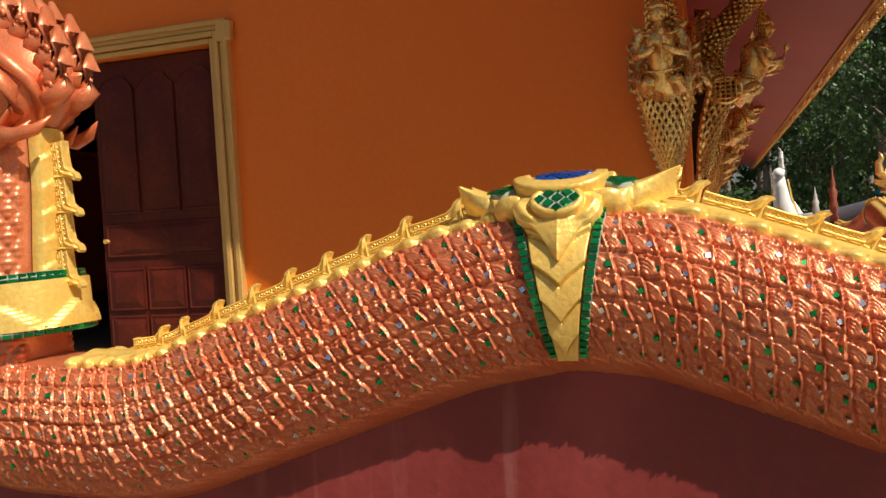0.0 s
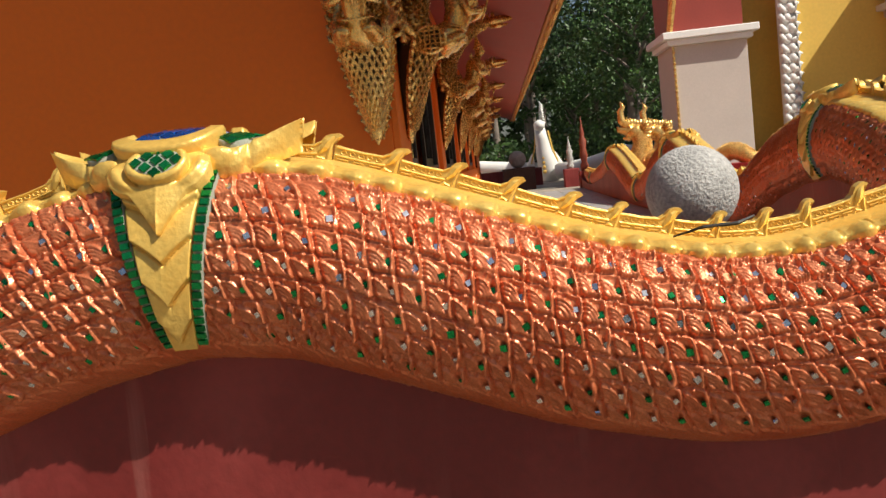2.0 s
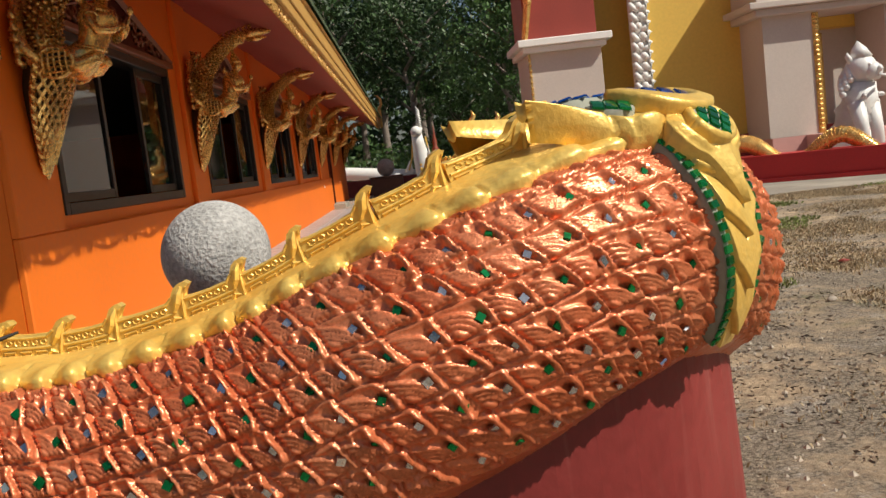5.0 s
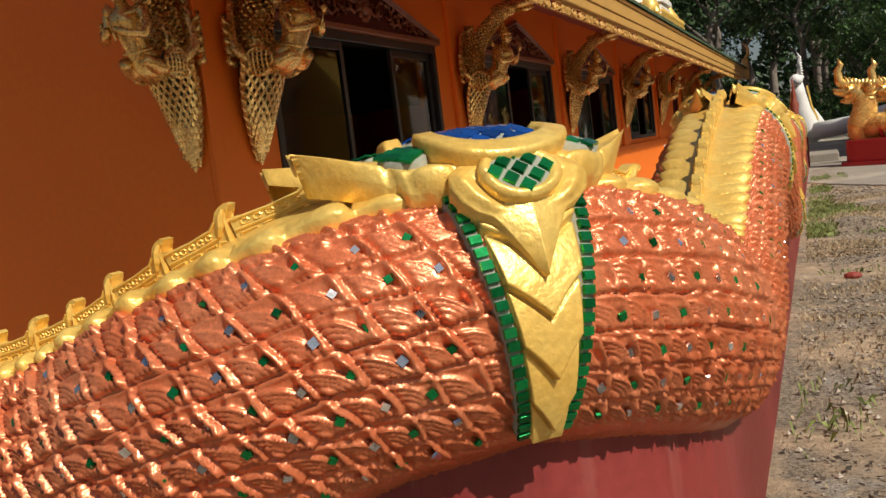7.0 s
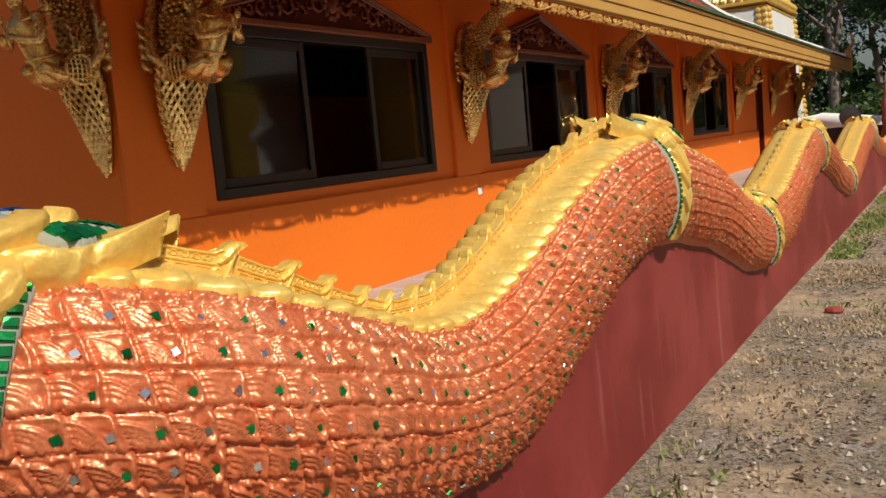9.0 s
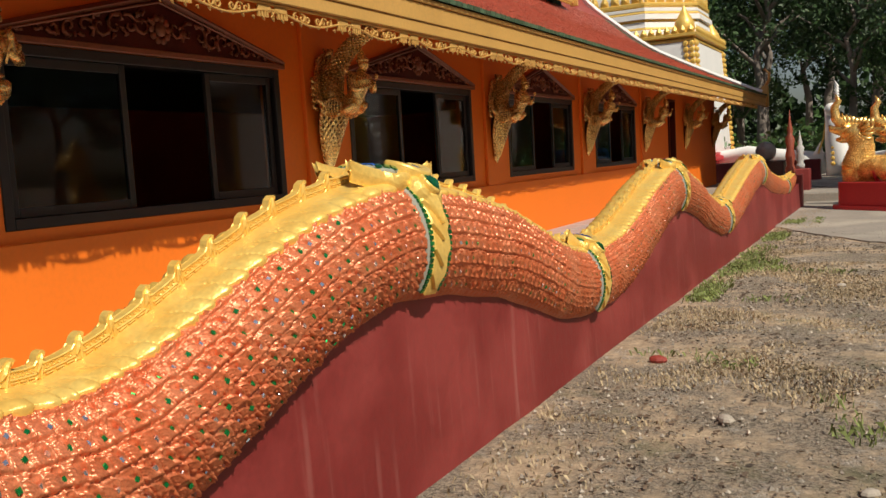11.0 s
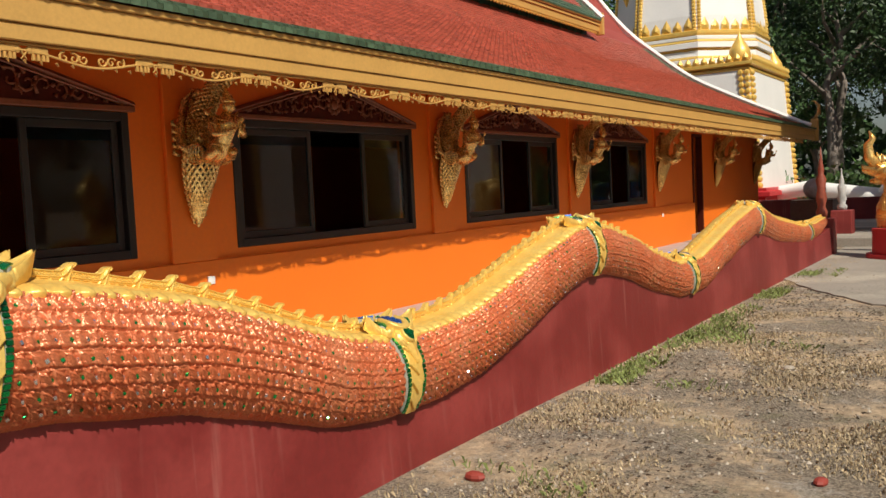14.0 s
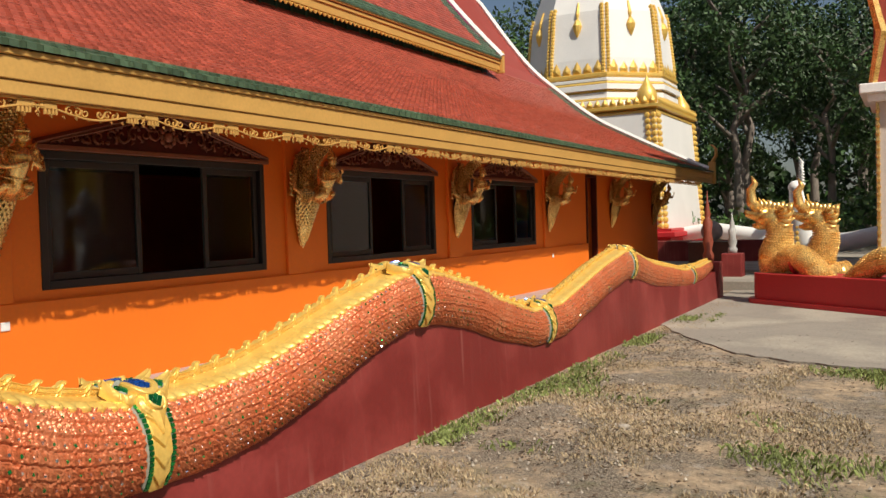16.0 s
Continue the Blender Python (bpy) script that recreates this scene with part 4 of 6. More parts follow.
BRACKET = None
def bracket(m, label):
    """The first is built with its parts, the others are copies."""
    global BRACKET
    m = m @ Matrix.Diagonal((1.08, 1.15, 1.0, 1))
    if BRACKET is None:
        BRACKET = new("eave_bracket")
        for name, shape, material in bracket_parts():
            made = shape.made(name, material, BRACKET, name != "foot_net")
            if name in ("foot_net", "wing"):
                made["kind"] = "stuff"
        BRACKET.matrix_world = m
        ob = BRACKET
    else:
        ob = copy_thing(BRACKET, m)
    return tagged(ob, label, "bracket", group="eave brackets of the hall")
bracket(pose(-0.285, 5.555, 1.42, 0, 0, -90), "old gold moulded figure bracket on the orange front wall")
for y in (5.98, 9.70, 13.62, 17.55, 21.45, 25.6, 29.3):
    bracket(pose(WX + (0.045 if y < 23 else 0.0), y, 1.42), "old gold moulded figure and serpent bracket under the eave")


def slab(s, y0, y1, z0, z1, x0, x1, c=0.004):
    s.box(x0, x1, y0, y1, z0, z1, c)
    return s


def window(k, a, b):
    """A dark sliding window: outer frame, two glazed leaves and an open middle."""
    w = tagged(new("window_%d" % k), "dark-framed sliding window, middle leaf open to dim interior", "window", kind="structure")
    f = Shape()
    x0, x1 = WX - 0.14, WX + 0.012
    slab(f, a + 0.003, a + 0.07, SILL + 0.003, HEAD - 0.003, x0, x1)
    slab(f, b - 0.07, b - 0.003, SILL + 0.003, HEAD - 0.003, x0, x1)
    slab(f, a + 0.072, b - 0.072, SILL + 0.003, SILL + 0.075, x0, x1)
    slab(f, a + 0.072, b - 0.072, HEAD - 0.075, HEAD - 0.003, x0, x1)
    f.made("window_frame", DARK_FRAME, w)
    L = b - a
    for (p, r, dx) in ((0.03, 0.39, -0.05), (0.68, 0.97, -0.05)):
        ya, yb = a + L * p, a + L * r
        leaf = Shape()
        for (u0, u1, z0, z1) in ((ya, ya + 0.055, SILL + 0.077, HEAD - 0.077), (yb - 0.055, yb, SILL + 0.077, HEAD - 0.077), (ya + 0.056, yb - 0.056, SILL + 0.077, SILL + 0.14), (ya + 0.056, yb - 0.056, HEAD - 0.14, HEAD - 0.077)):
            leaf.box(WX + dx - 0.018, WX + dx + 0.018, u0, u1, z0, z1, 0.003)
        lf = leaf.made("sliding_leaf", DARK_FRAME, w)
        pane = Shape().box(WX + dx - 0.003, WX + dx + 0.003, ya + 0.05, yb - 0.05, SILL + 0.135, HEAD - 0.135).made("pane", GLASS, lf)
        pane.visible_shadow = False
    return w


def pediment(a, b):
    """Carved brown gable over a window with a moulded edge."""
    t = thing("pediment", "brown carved wooden gable with scrollwork over a window", "pediment", "pediments over the windows", at=(WX, (a + b) / 2, HEAD))
    h, w, zp = 0.43, (b - a) / 2 + 0.04, 0.02
    back = Shape().plate([(-w, zp), (w, zp), (0, zp + h - 0.02)], lambda u, v, d: (0.001 + d, u, v), 0.02).made("backboard", WOOD, t)
    e = Shape()
    e.box(0.001, 0.055, -w, w, 0.0, 0.045, 0.006)
    for sg in (-1, 1):
        e.tube([(0.03, sg * w, zp + 0.035), (0.03, 0, zp + h)], 0.028, 4)
        e.tube([(0.045, sg * w * 0.9, zp + 0.05), (0.045, 0, zp + h - 0.05)], 0.010, 4)
    e.made("moulding", CARVED, t)
    c = Shape()
    rnd = random.Random(4)
    c.ball((0.04, 0, 0.20), 0.055, 10, 6, (0.5, 1, 1))
    for k in range(10):
        an = k * math.tau / 10
        c.ball((0.035, 0.085 * math.cos(an), 0.20 + 0.085 * math.sin(an)), 0.03, 7, 5, (0.5, 1, 1))
    for sg in (-1, 1):
        for k in range(9):
            u = 0.16 + k * (w - 0.28) / 9
            top = h * (1 - u / w)
            z = 0.06 + top * 0.42
            r = min(0.085, top * 0.36)
            turn = 1 if k % 2 else -1
            pts = [(0.035, sg * (u + r * (1 - j / 9) * math.cos(turn * j * 0.75 + k)), z + r * (1 - j / 9) * math.sin(turn * j * 0.75 + k)) for j in range(9)]
            c.tube(pts, [0.016 - 0.001 * j for j in range(9)], 5)
            for j in range(4):
                an = rnd.uniform(0, math.tau)
                c.tube([(0.03, sg * (u + r * 0.8 * math.cos(an)), z + r * 0.8 * math.sin(an)), (0.045, sg * (u + r * 1.25 * math.cos(an + 0.3)), z + min(r * 1.25, top * 0.4) * math.sin(an + 0.3))], [0.018, 0.004], 5)
    c.made("carving", CARVED, t, True)["kind"] = "stuff"
    return t


for k, (a, b) in enumerate(WINS):
    window(k + 1, a, b)
    pediment(a, b)

# back doorway
bd = tagged(new("door_2"), "dark doorway with brown frame near the back of the hall", "door", kind="structure")
fr = Shape()
fr.box(WX - 0.1, WX + 0.03, 23.803, 23.86, FLOOR, 2.617, 0.004).box(WX - 0.1, WX + 0.03, 24.44, 24.497, FLOOR, 2.617, 0.004).box(WX - 0.1, WX + 0.03, 23.863, 24.437, 2.56, 2.617, 0.004)
fr.made("door_frame", WOOD, bd)
step = Shape().box(WX + 0.001, WX + 0.35, 23.5, 24.9, FLOOR, FLOOR + 0.12, 0.01).made("door_step", CONCRETE)
tagged(step, "concrete step at the back door", "step", kind="structure")

# front door with gold frame and one closed panelled leaf
fd = tagged(new("door_1"), "dark red wooden panelled door, one leaf open, in gold frame", "door", kind="structure")
fr = Shape()
for k, (o, d) in enumerate(((0.0, 0.03), (0.045, 0.055), (0.09, 0.035), (0.125, 0.06))):
    fr.box(-3.50 + o, -3.50 + o + 0.040, 5.555 - d, 5.60, FLOOR, 2.68 + o + 0.04, 0.006)
    fr.box(-6.0 - o, -3.502 + o, 5.555 - d, 5.60, 2.682 + o, 2.682 + o + 0.038, 0.006)
    fr.box(-6.0 - o - 0.040, -6.0 - o, 5.555 - d, 5.60, FLOOR, 2.68 + o + 0.04, 0.006)
fr.box(-3.42, -3.30, 5.49, 5.555, 2.68, 2.83, 0.01)
fr.made("door_frame", GOLD_TRIM, fd, label="ochre-gold moulded frame")
leaf = Shape().box(-4.64, -3.51, 5.64, 5.68, FLOOR + 0.01, 2.67, 0.004).made("door_leaf", WOOD, fd)
X0, X1 = -4.64, -3.51
def raised(x0, x1, z0, z1, arched=False):
    s = Shape()
    o = [(x0, z0), (x1, z0)] + ([(x1, z1 - 0.1), ((x0 * 0.2 + x1 * 0.8), z1 - 0.02), ((x0 + x1) / 2, z1), ((x0 * 0.8 + x1 * 0.2), z1 - 0.02), (x0, z1 - 0.1)] if arched else [(x1, z1), (x0, z1)])
    s.plate(o, lambda u, v, d: (u, 5.639 - d, v), 0.008, 0.018)
    n = len(o)
    for k in range(n):
        a, b = o[k], o[(k + 1) % n]
        s.tube([(a[0], 5.632, a[1]), (b[0], 5.632, b[1])], 0.011, 5)
    return s.made("door_panel", WOOD, leaf)
for k in range(3):
    w3 = (X1 - X0 - 0.16) / 3
    xa = X0 + 0.04 + k * (w3 + 0.04)
    raised(xa, xa + w3, 0.40, 0.68)
    raised(xa, xa + w3, 0.74, 1.05)
    raised(xa, xa + w3, 1.50, 2.55, True)
raised(X0 + 0.05, X1 - 0.05, 1.16, 1.40)
Shape().tube([(X0 + 0.05, 5.63, 1.28), (X0 + 0.05, 5.59, 1.28)], 0.018, 8).made("door_knob", GOLD_TRIM, leaf)

# hanging gold fretwork under the fascia
def fringe_mesh():
    s = Shape()
    def flat(pts, r):
        s.tube([(0, y, z) for y, z in pts], r, 6, 0.7, (1, 0, 0))
    def scroll(y, z, r, turn, start, n=12, t=0.011):
        flat([(y + r * (1 - j / (n + 2)) * math.cos(start + turn * j * 0.62), z + r * (1 - j / (n + 2)) * math.sin(start + turn * j * 0.62)) for j in range(n)], [t - 0.0004 * j for j in range(n)])
    flat([(0, -0.012), (0.45, -0.012), (0.9, -0.012)], 0.012)
    flat([(y, -0.075 - 0.030 * math.cos(y / 0.9 * math.tau * 1.0)) for y in np.linspace(0, 0.9, 26)], 0.011)
    for k in range(6):
        scroll(0.055 + 0.065 * k if k < 3 else 0.70 + 0.065 * (k - 3), -0.062, 0.034, 1 if k % 2 else -1, 0.5 * k)
    for y in (0.30, 0.50):                                  # little elephants as plain shapes
        s.box(-0.009, 0.009, y, y + 0.10, -0.062, -0.022, 0.004)
        for o in (0.0, 0.03, 0.06, 0.085):
            s.box(-0.008, 0.008, y + o, y + o + 0.016, -0.098, -0.0625)
        s.ball((0, y + (0.115 if y < 0.4 else -0.012), -0.042), 0.024, 7, 5, (0.45, 1, 1))
        e = 0.135 if y < 0.4 else -0.032
        flat([(y + e, -0.045), (y + e * 1.02 + (0.012 if e > 0 else -0.012), -0.075), (y + e, -0.095)], [0.010, 0.007, 0.005])
    for k in range(9):
        y = 0.05 + 0.1 * k
        flat([(y, -0.10), (y + 0.012, -0.120)], [0.012, 0.004])
    me = bpy.data.meshes.new("fringe_panel")
    me.from_pydata(s.v, [], s.f)
    me.materials.append(GOLD_TRIM)
    me.validate()
    return me


FRINGE = fringe_mesh()
fringe = thing("eave_fringe", "ochre-gold hanging fretwork with scrolls below the eave fascia", "eave fringe", at=(1.06, FRONT_Y, 2.55))
y = 0.05
while y < 24.8:
    piece_of("fringe_panel", FRINGE, GOLD_TRIM, fringe, pose(0, y, 0))
    y += 0.9

# roof tiles: courses on the hollow curve, green at the eave and the verge
def courses(x_from, x_to, zf, y0, y1, step, wide, lift):
    """Rows of overlapping tiles as vertices and quads, with a mark for those at the borders."""
    pts = [(x, zf(x)) for x in np.linspace(x_from, x_to, 400)]
    d = np.concatenate([[0], np.cumsum([math.hypot(pts[i + 1][0] - pts[i][0], pts[i + 1][1] - pts[i][1]) for i in range(399)])])
    red, green = Shape(), Shape()
    rnd = random.Random(11)
    rows = int(d[-1] / step)
    for j in range(rows):
        xa, za = (float(np.interp(j * step, d, [p[k] for p in pts])) for k in (0, 1))
        xb, zb = (float(np.interp(min((j + 1.25) * step, d[-1]), d, [p[k] for p in pts])) for k in (0, 1))
        n = int((y1 - y0) / wide)
        for i in range(n):
            ya = y0 + (i + (j % 2) * 0.5) * wide
            yb = ya + wide * 0.96
            if yb > y1:
                continue
            up = lift + rnd.uniform(-0.004, 0.007)
            ym, dx = (ya + yb) / 2, 0.20 * (xa - xb)
            v = [(xa - dx * 0.3, ya, za + up), (xa + dx * 0.25, ym, za + up - 0.006), (xa - dx * 0.3, yb, za + up), (xb, yb, zb + 0.004), (xb, ya, zb + 0.004),
                 (xa - dx * 0.3, ya, za - 0.01), (xa + dx * 0.25, ym, za - 0.016), (xa - dx * 0.3, yb, za - 0.01)]
            (green if j < 3 or y1 - yb < 0.55 else red).add(v, [(0, 1, 2, 3, 4), (0, 5, 6, 1), (1, 6, 7, 2), (2, 7, 3), (4, 5, 0)])
    return red, green


smooth_step = lambda t: max(0.0, min(1.0, t)) ** 2 * (3 - 2 * max(0.0, min(1.0, t)))
smooth_profile = lambda x: float(np.interp(-x, *zip(*[(-a, sum(roof_z(a + k * 0.12) for k in range(-4, 5)) / 9) for a in np.linspace(1.12, -6.4, 60)])))
r1, g1 = courses(1.165, -3.7, lambda x: roof_z(min(x, 1.12)) + 0.06 * smooth_step((x - 0.5) / 0.6) if x > 0.9 else smooth_profile(x) + 0.06 * smooth_step((x - 0.5) / 0.6), FRONT_Y, BACK_Y - 0.05, 0.115, 0.125, 0.030)
tagged(r1.made("red_tiles", ROOF_RED, roof), kind="stuff")
tagged(g1.made("green_tiles", ROOF_GREEN, roof), kind="stuff")

# upper roof tier with its own fascia and clerestory
TY = 25.6
tier = thing("upper_roof", "upper red-tiled roof tier with gold fascia and green border", "roof", at=(-3.3, 5.02, 5.3))
T = Matrix.Translation((3.3, -5.02, -5.3))
def tier_part(s, name, material, label=""):
    s.v = [tuple(T @ Vector(p)) for p in s.v]
    return s.made(name, material, tier, label=label)
tz = lambda x: 5.80 + (-3.0 - x) * 1.02 + 0.06 * (-3.0 - x) ** 2
r2, g2 = courses(-2.95, -6.4, tz, FRONT_Y, TY, 0.125, 0.14, 0.03)
tagged(tier_part(r2, "red_tiles", ROOF_RED), kind="stuff")
tagged(tier_part(g2, "green_tiles", ROOF_GREEN), kind="stuff")
deck = Shape()
for i in range(8):
    xa, xb = -3.0 - i * 0.45, -3.0 - (i + 1) * 0.45
    deck.add([(xa, FRONT_Y, tz(xa) - 0.02), (xa, TY, tz(xa) - 0.02), (xb, TY, tz(xb) - 0.02), (xb, FRONT_Y, tz(xb) - 0.02), (xa, FRONT_Y, tz(xa) - 0.12), (xa, TY, tz(xa) - 0.12), (xb, TY, tz(xb) - 0.12), (xb, FRONT_Y, tz(xb) - 0.12)],
             [(0, 1, 2, 3), (7, 6, 5, 4), (0, 4, 5, 1), (2, 6, 7, 3), (0, 3, 7, 4), (1, 5, 6, 2)])
tier_part(deck, "deck", SOFFIT)
f2 = Shape()
f2.box(-3.10, -3.03, FRONT_Y, TY, 5.47, 5.62, 0.006).box(-3.10, -3.00, FRONT_Y, TY, 5.623, 5.70, 0.006).box(-3.10, -2.97, FRONT_Y, TY, 5.703, 5.79, 0.006)
f2.box(-3.14, -2.93, TY, TY + 0.10, 5.40, 5.95, 0.01)
tier_part(f2, "fascia", GOLD_TRIM)
fr2 = Shape()
for k in range(150):
    y = 5.1 + k * 0.136
    fr2.tube([(-3.06, y, 5.47), (-3.05, y + 0.05, 5.42), (-3.06, y + 0.11, 5.46)], [0.02, 0.028, 0.016], 5)
tier_part(fr2, "fretwork", GOLD)
cl = Shape().box(-3.42, -3.34, FRONT_Y + 0.2, TY - 0.1, 5.05, 5.60)
tier_part(cl, "clerestory", mat("dark_green_paint", (0.015, 0.07, 0.05), 0.5))
ps = Shape()
for k in range(48):
    y = 5.4 + k * 0.42
    ps.box(-3.335, -3.30, y, y + 0.03, 5.1, 5.6)
ps.box(-3.337, -3.29, FRONT_Y + 0.2, TY - 0.1, 5.30, 5.335)
tier_part(ps, "clerestory_rail", mat("sea_green_rail", (0.03, 0.13, 0.10), 0.5))
barge = Shape()
barge.tube([(-2.95 - k * 0.43, TY + 0.03, tz(-2.95 - k * 0.43) + 0.07) for k in range(9)], 0.075, 6)
tier_part(barge, "bargeboard", WHITE, "white rounded bargeboard")
gable = Shape()
gable.add([(-3.05, TY - 0.02, 5.8), (-6.5, TY - 0.02, tz(-6.4)), (-6.5, TY - 0.02, 5.8)], [(0, 1, 2)])
gable.add([(-3.05, TY - 0.10, 5.8), (-6.5, TY - 0.10, tz(-6.4)), (-6.5, TY - 0.10, 5.8)], [(2, 1, 0)])
tier_part(gable, "gable_board", mat("magenta_gable_paint", (0.55, 0.06, 0.22), 0.5))

verge = Shape()
verge.tube([(x, BACK_Y + 0.02, smooth_profile(x) + 0.07) for x in np.linspace(1.0, -6.4, 30)], 0.075, 6)
verge.tube([(x, BACK_Y + 0.06, smooth_profile(x) - 0.08) for x in np.linspace(1.05, -6.4, 30)], 0.06, 6)
tagged(verge.made("trim_verge", WHITE), "white rounded verge along the roof edge", "trim", kind="structure")
fin = thing("eave_finial", "ochre-gold crescent finial on a post at the eave end", "finial", at=(1.08, 31.05, 2.55))
Shape().box(-0.10, 0.10, -0.02, 0.12, -0.02, 0.62, 0.02).made("post", GOLD_TRIM, fin)
Shape().tube([(0.0, 0.05, 0.60), (0.12, 0.05, 0.78), (0.12, 0.05, 0.98), (0.02, 0.05, 1.10), (-0.08, 0.05, 1.12)], [0.08, 0.085, 0.07, 0.04, 0.008], 8, 0.6, (0, 1, 0)).made("crescent", GOLD_TRIM, fin, True)

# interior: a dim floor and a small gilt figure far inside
tagged(Shape().box(-12.4, WX - 0.23, 5.81, 29.59, FLOOR - 0.05, FLOOR + 0.02).made("floor_hall", DIM), "floor inside the hall, coloured dark as if unlit", "floor", kind="structure")
tagged(Shape().box(WX + 0.046, WX + 0.056, 9.78, 9.86, 0.88, 0.95, 0.003).made("socket_box", WHITE), "small white socket box on the orange wall", "socket")
tagged(Shape().box(WX + 0.046, WX + 0.056, 21.6, 21.68, 0.88, 0.95, 0.003).made("socket_box", WHITE), "small white socket box on the orange wall", "socket")

# ---- things on the terrace ----
def stone_ball(x, y, z0, z1, r, w):
    base = thing("ball_pedestal", "dark brown stone-faced pedestal block on the terrace", "pedestal", at=(x, y, z0))
    Shape().box(-w, w, -w, w, 0.0, z1 - z0 - 0.05, 0.01).made("block", BROWN_TILE, base)
    Shape().box(-w - 0.02, w + 0.02, -w - 0.02, w + 0.02, z1 - z0 - 0.048, z1 - z0, 0.008).made("cap", BROWN_TILE, base)
    b = Shape().ball((0, 0, 0), r, 48, 28).made("stone_ball", GRANITE, None, True)
    b.location = (x, y, z1 + r - 0.004)
    return tagged(b, "rough grey granite ball resting on a brown pedestal", "stone ball", group="stone balls")
stone_ball(1.19, 4.05, FLOOR, 0.825, 0.188, 0.21)
stone_ball(1.1, 30.8, 0.0, 0.88, 0.30, 0.55)

twig = Shape().tube([(0.86, 2.80, 0.962), (0.93, 2.75, 0.985), (1.02, 2.745, 0.987), (1.07, 2.77, 1.0)], [0.003, 0.005, 0.006, 0.003], 6)
twig = tagged(twig.made("twig", BLACK), "thin black twig lying on the gold crest", "twig")

# ---- the serpent's neck and head ----
nz_ = np.linspace(0.70, 1.80, 150)
na = np.linspace(-math.pi, math.pi, 130, endpoint=False)
NZ, NA = np.meshgrid(nz_, na, indexing="ij")
nx = np.interp(NZ, [0.7, 1.1, 1.5, 1.8], [-2.93, -2.90, -2.86, -2.84])
nr = np.interp(NZ, [0.7, 1.1, 1.5, 1.8], [0.30, 0.25, 0.235, 0.21])
a = NZ / 0.105
b = NA / math.tau * 18
u, v = (a + b) / 1.0 % 1.0, (a - b) / 1.0 % 1.0
edge = np.minimum(np.minimum(u, 1 - u), np.minimum(v, 1 - v))
hh = (0.014 * smooth01(0.02, 0.20, edge) + 0.004 * np.cos((u + v) * 12) * smooth01(0.1, 0.2, edge)) * smooth01(0.42, 0.55, np.abs(NA))
grid_mesh("neck", np.stack([nx + (nr + hh) * np.cos(NA), 2.86 + (nr + hh) * 0.92 * np.sin(NA), NZ], -1), COPPER, naga)
sh = np.linspace(-0.36, 0.36, 15)
NZ2, NA2 = np.meshgrid(np.linspace(1.12, 1.74, 70), sh, indexing="ij")
nx2 = np.interp(NZ2, [0.7, 1.1, 1.5, 1.8], [-2.93, -2.90, -2.86, -2.84])
nr2 = np.interp(NZ2, [0.7, 1.1, 1.5, 1.8], [0.30, 0.25, 0.235, 0.21]) + np.where(np.abs(NA2) > 0.35, -0.01, 0.028 + 0.012 * ((NZ2 / 0.11 + np.abs(NA2)) % 1.0))
grid_mesh("mane_ribbon", np.stack([nx2 + nr2 * np.cos(NA2) * 1.12, 2.86 + nr2 * 0.92 * np.sin(NA2), NZ2], -1), GOLD, naga, closed=False)
for k in range(4):
    z = 1.68 - k * 0.145
    x = float(np.interp(z, [0.7, 1.1, 1.5, 1.8], [-2.93, -2.90, -2.86, -2.84])) + float(np.interp(z, [0.7, 1.1, 1.5, 1.8], [0.30, 0.25, 0.235, 0.21])) * 1.12 + 0.035
    piece_of("crest_link", CREST, GOLD, naga, pose(x, 2.86, z, 0, 84, 0) @ Matrix.Diagonal((0.9, 1.1, 1.0, 1)))
ZR, AR = np.meshgrid(np.linspace(0.0, 1.0, 40), np.linspace(-math.pi, math.pi, 90, endpoint=False), indexing="ij")
zb = 0.925 + 0.19 * ZR + 0.02 * np.cos(AR)
rb = 0.300 - 0.03 * ZR + 0.022 * (((ZR * 1.0 - np.abs(((AR * 3.2 / math.pi) % 1.0) - 0.5) * 1.1) * 1.0) % 1.0)
grid_mesh("neck_band", np.stack([-2.895 + rb * 1.22 * np.cos(AR) + 0.03, 2.86 + rb * np.sin(AR), zb], -1), GOLD, naga)
for ring, (zc, rr) in enumerate(((0.918, 0.305), (1.130, 0.275))):
    for k in range(56):
        an = k * math.tau / 56
        p = Vector((-2.865 + rr * 1.20 * math.cos(an), 2.86 + rr * math.sin(an), zc + 0.02 * math.cos(an)))
        out = Vector((math.cos(an), math.sin(an), 0.1)).normalized()
        x = Vector((-math.sin(an), math.cos(an), 0))
        y2 = out.cross(x)
        piece_of("tile", BAND_TILE, GREEN_MIRROR, naga, Matrix(((x.x, y2.x, out.x, p.x), (x.y, y2.y, out.y, p.y), (x.z, y2.z, out.z, p.z), (0, 0, 0, 1))) @ Matrix.Diagonal((1.25, 0.9, 1, 1)))
    s = Shape().tube([(-2.865 + (rr - 0.012) * 1.20 * math.cos(an), 2.86 + (rr - 0.012) * math.sin(an), zc + 0.02 * math.cos(an)) for an in np.linspace(0, math.tau, 48)], 0.021, 6)
    s.made("grout_ring", GROUT, naga)

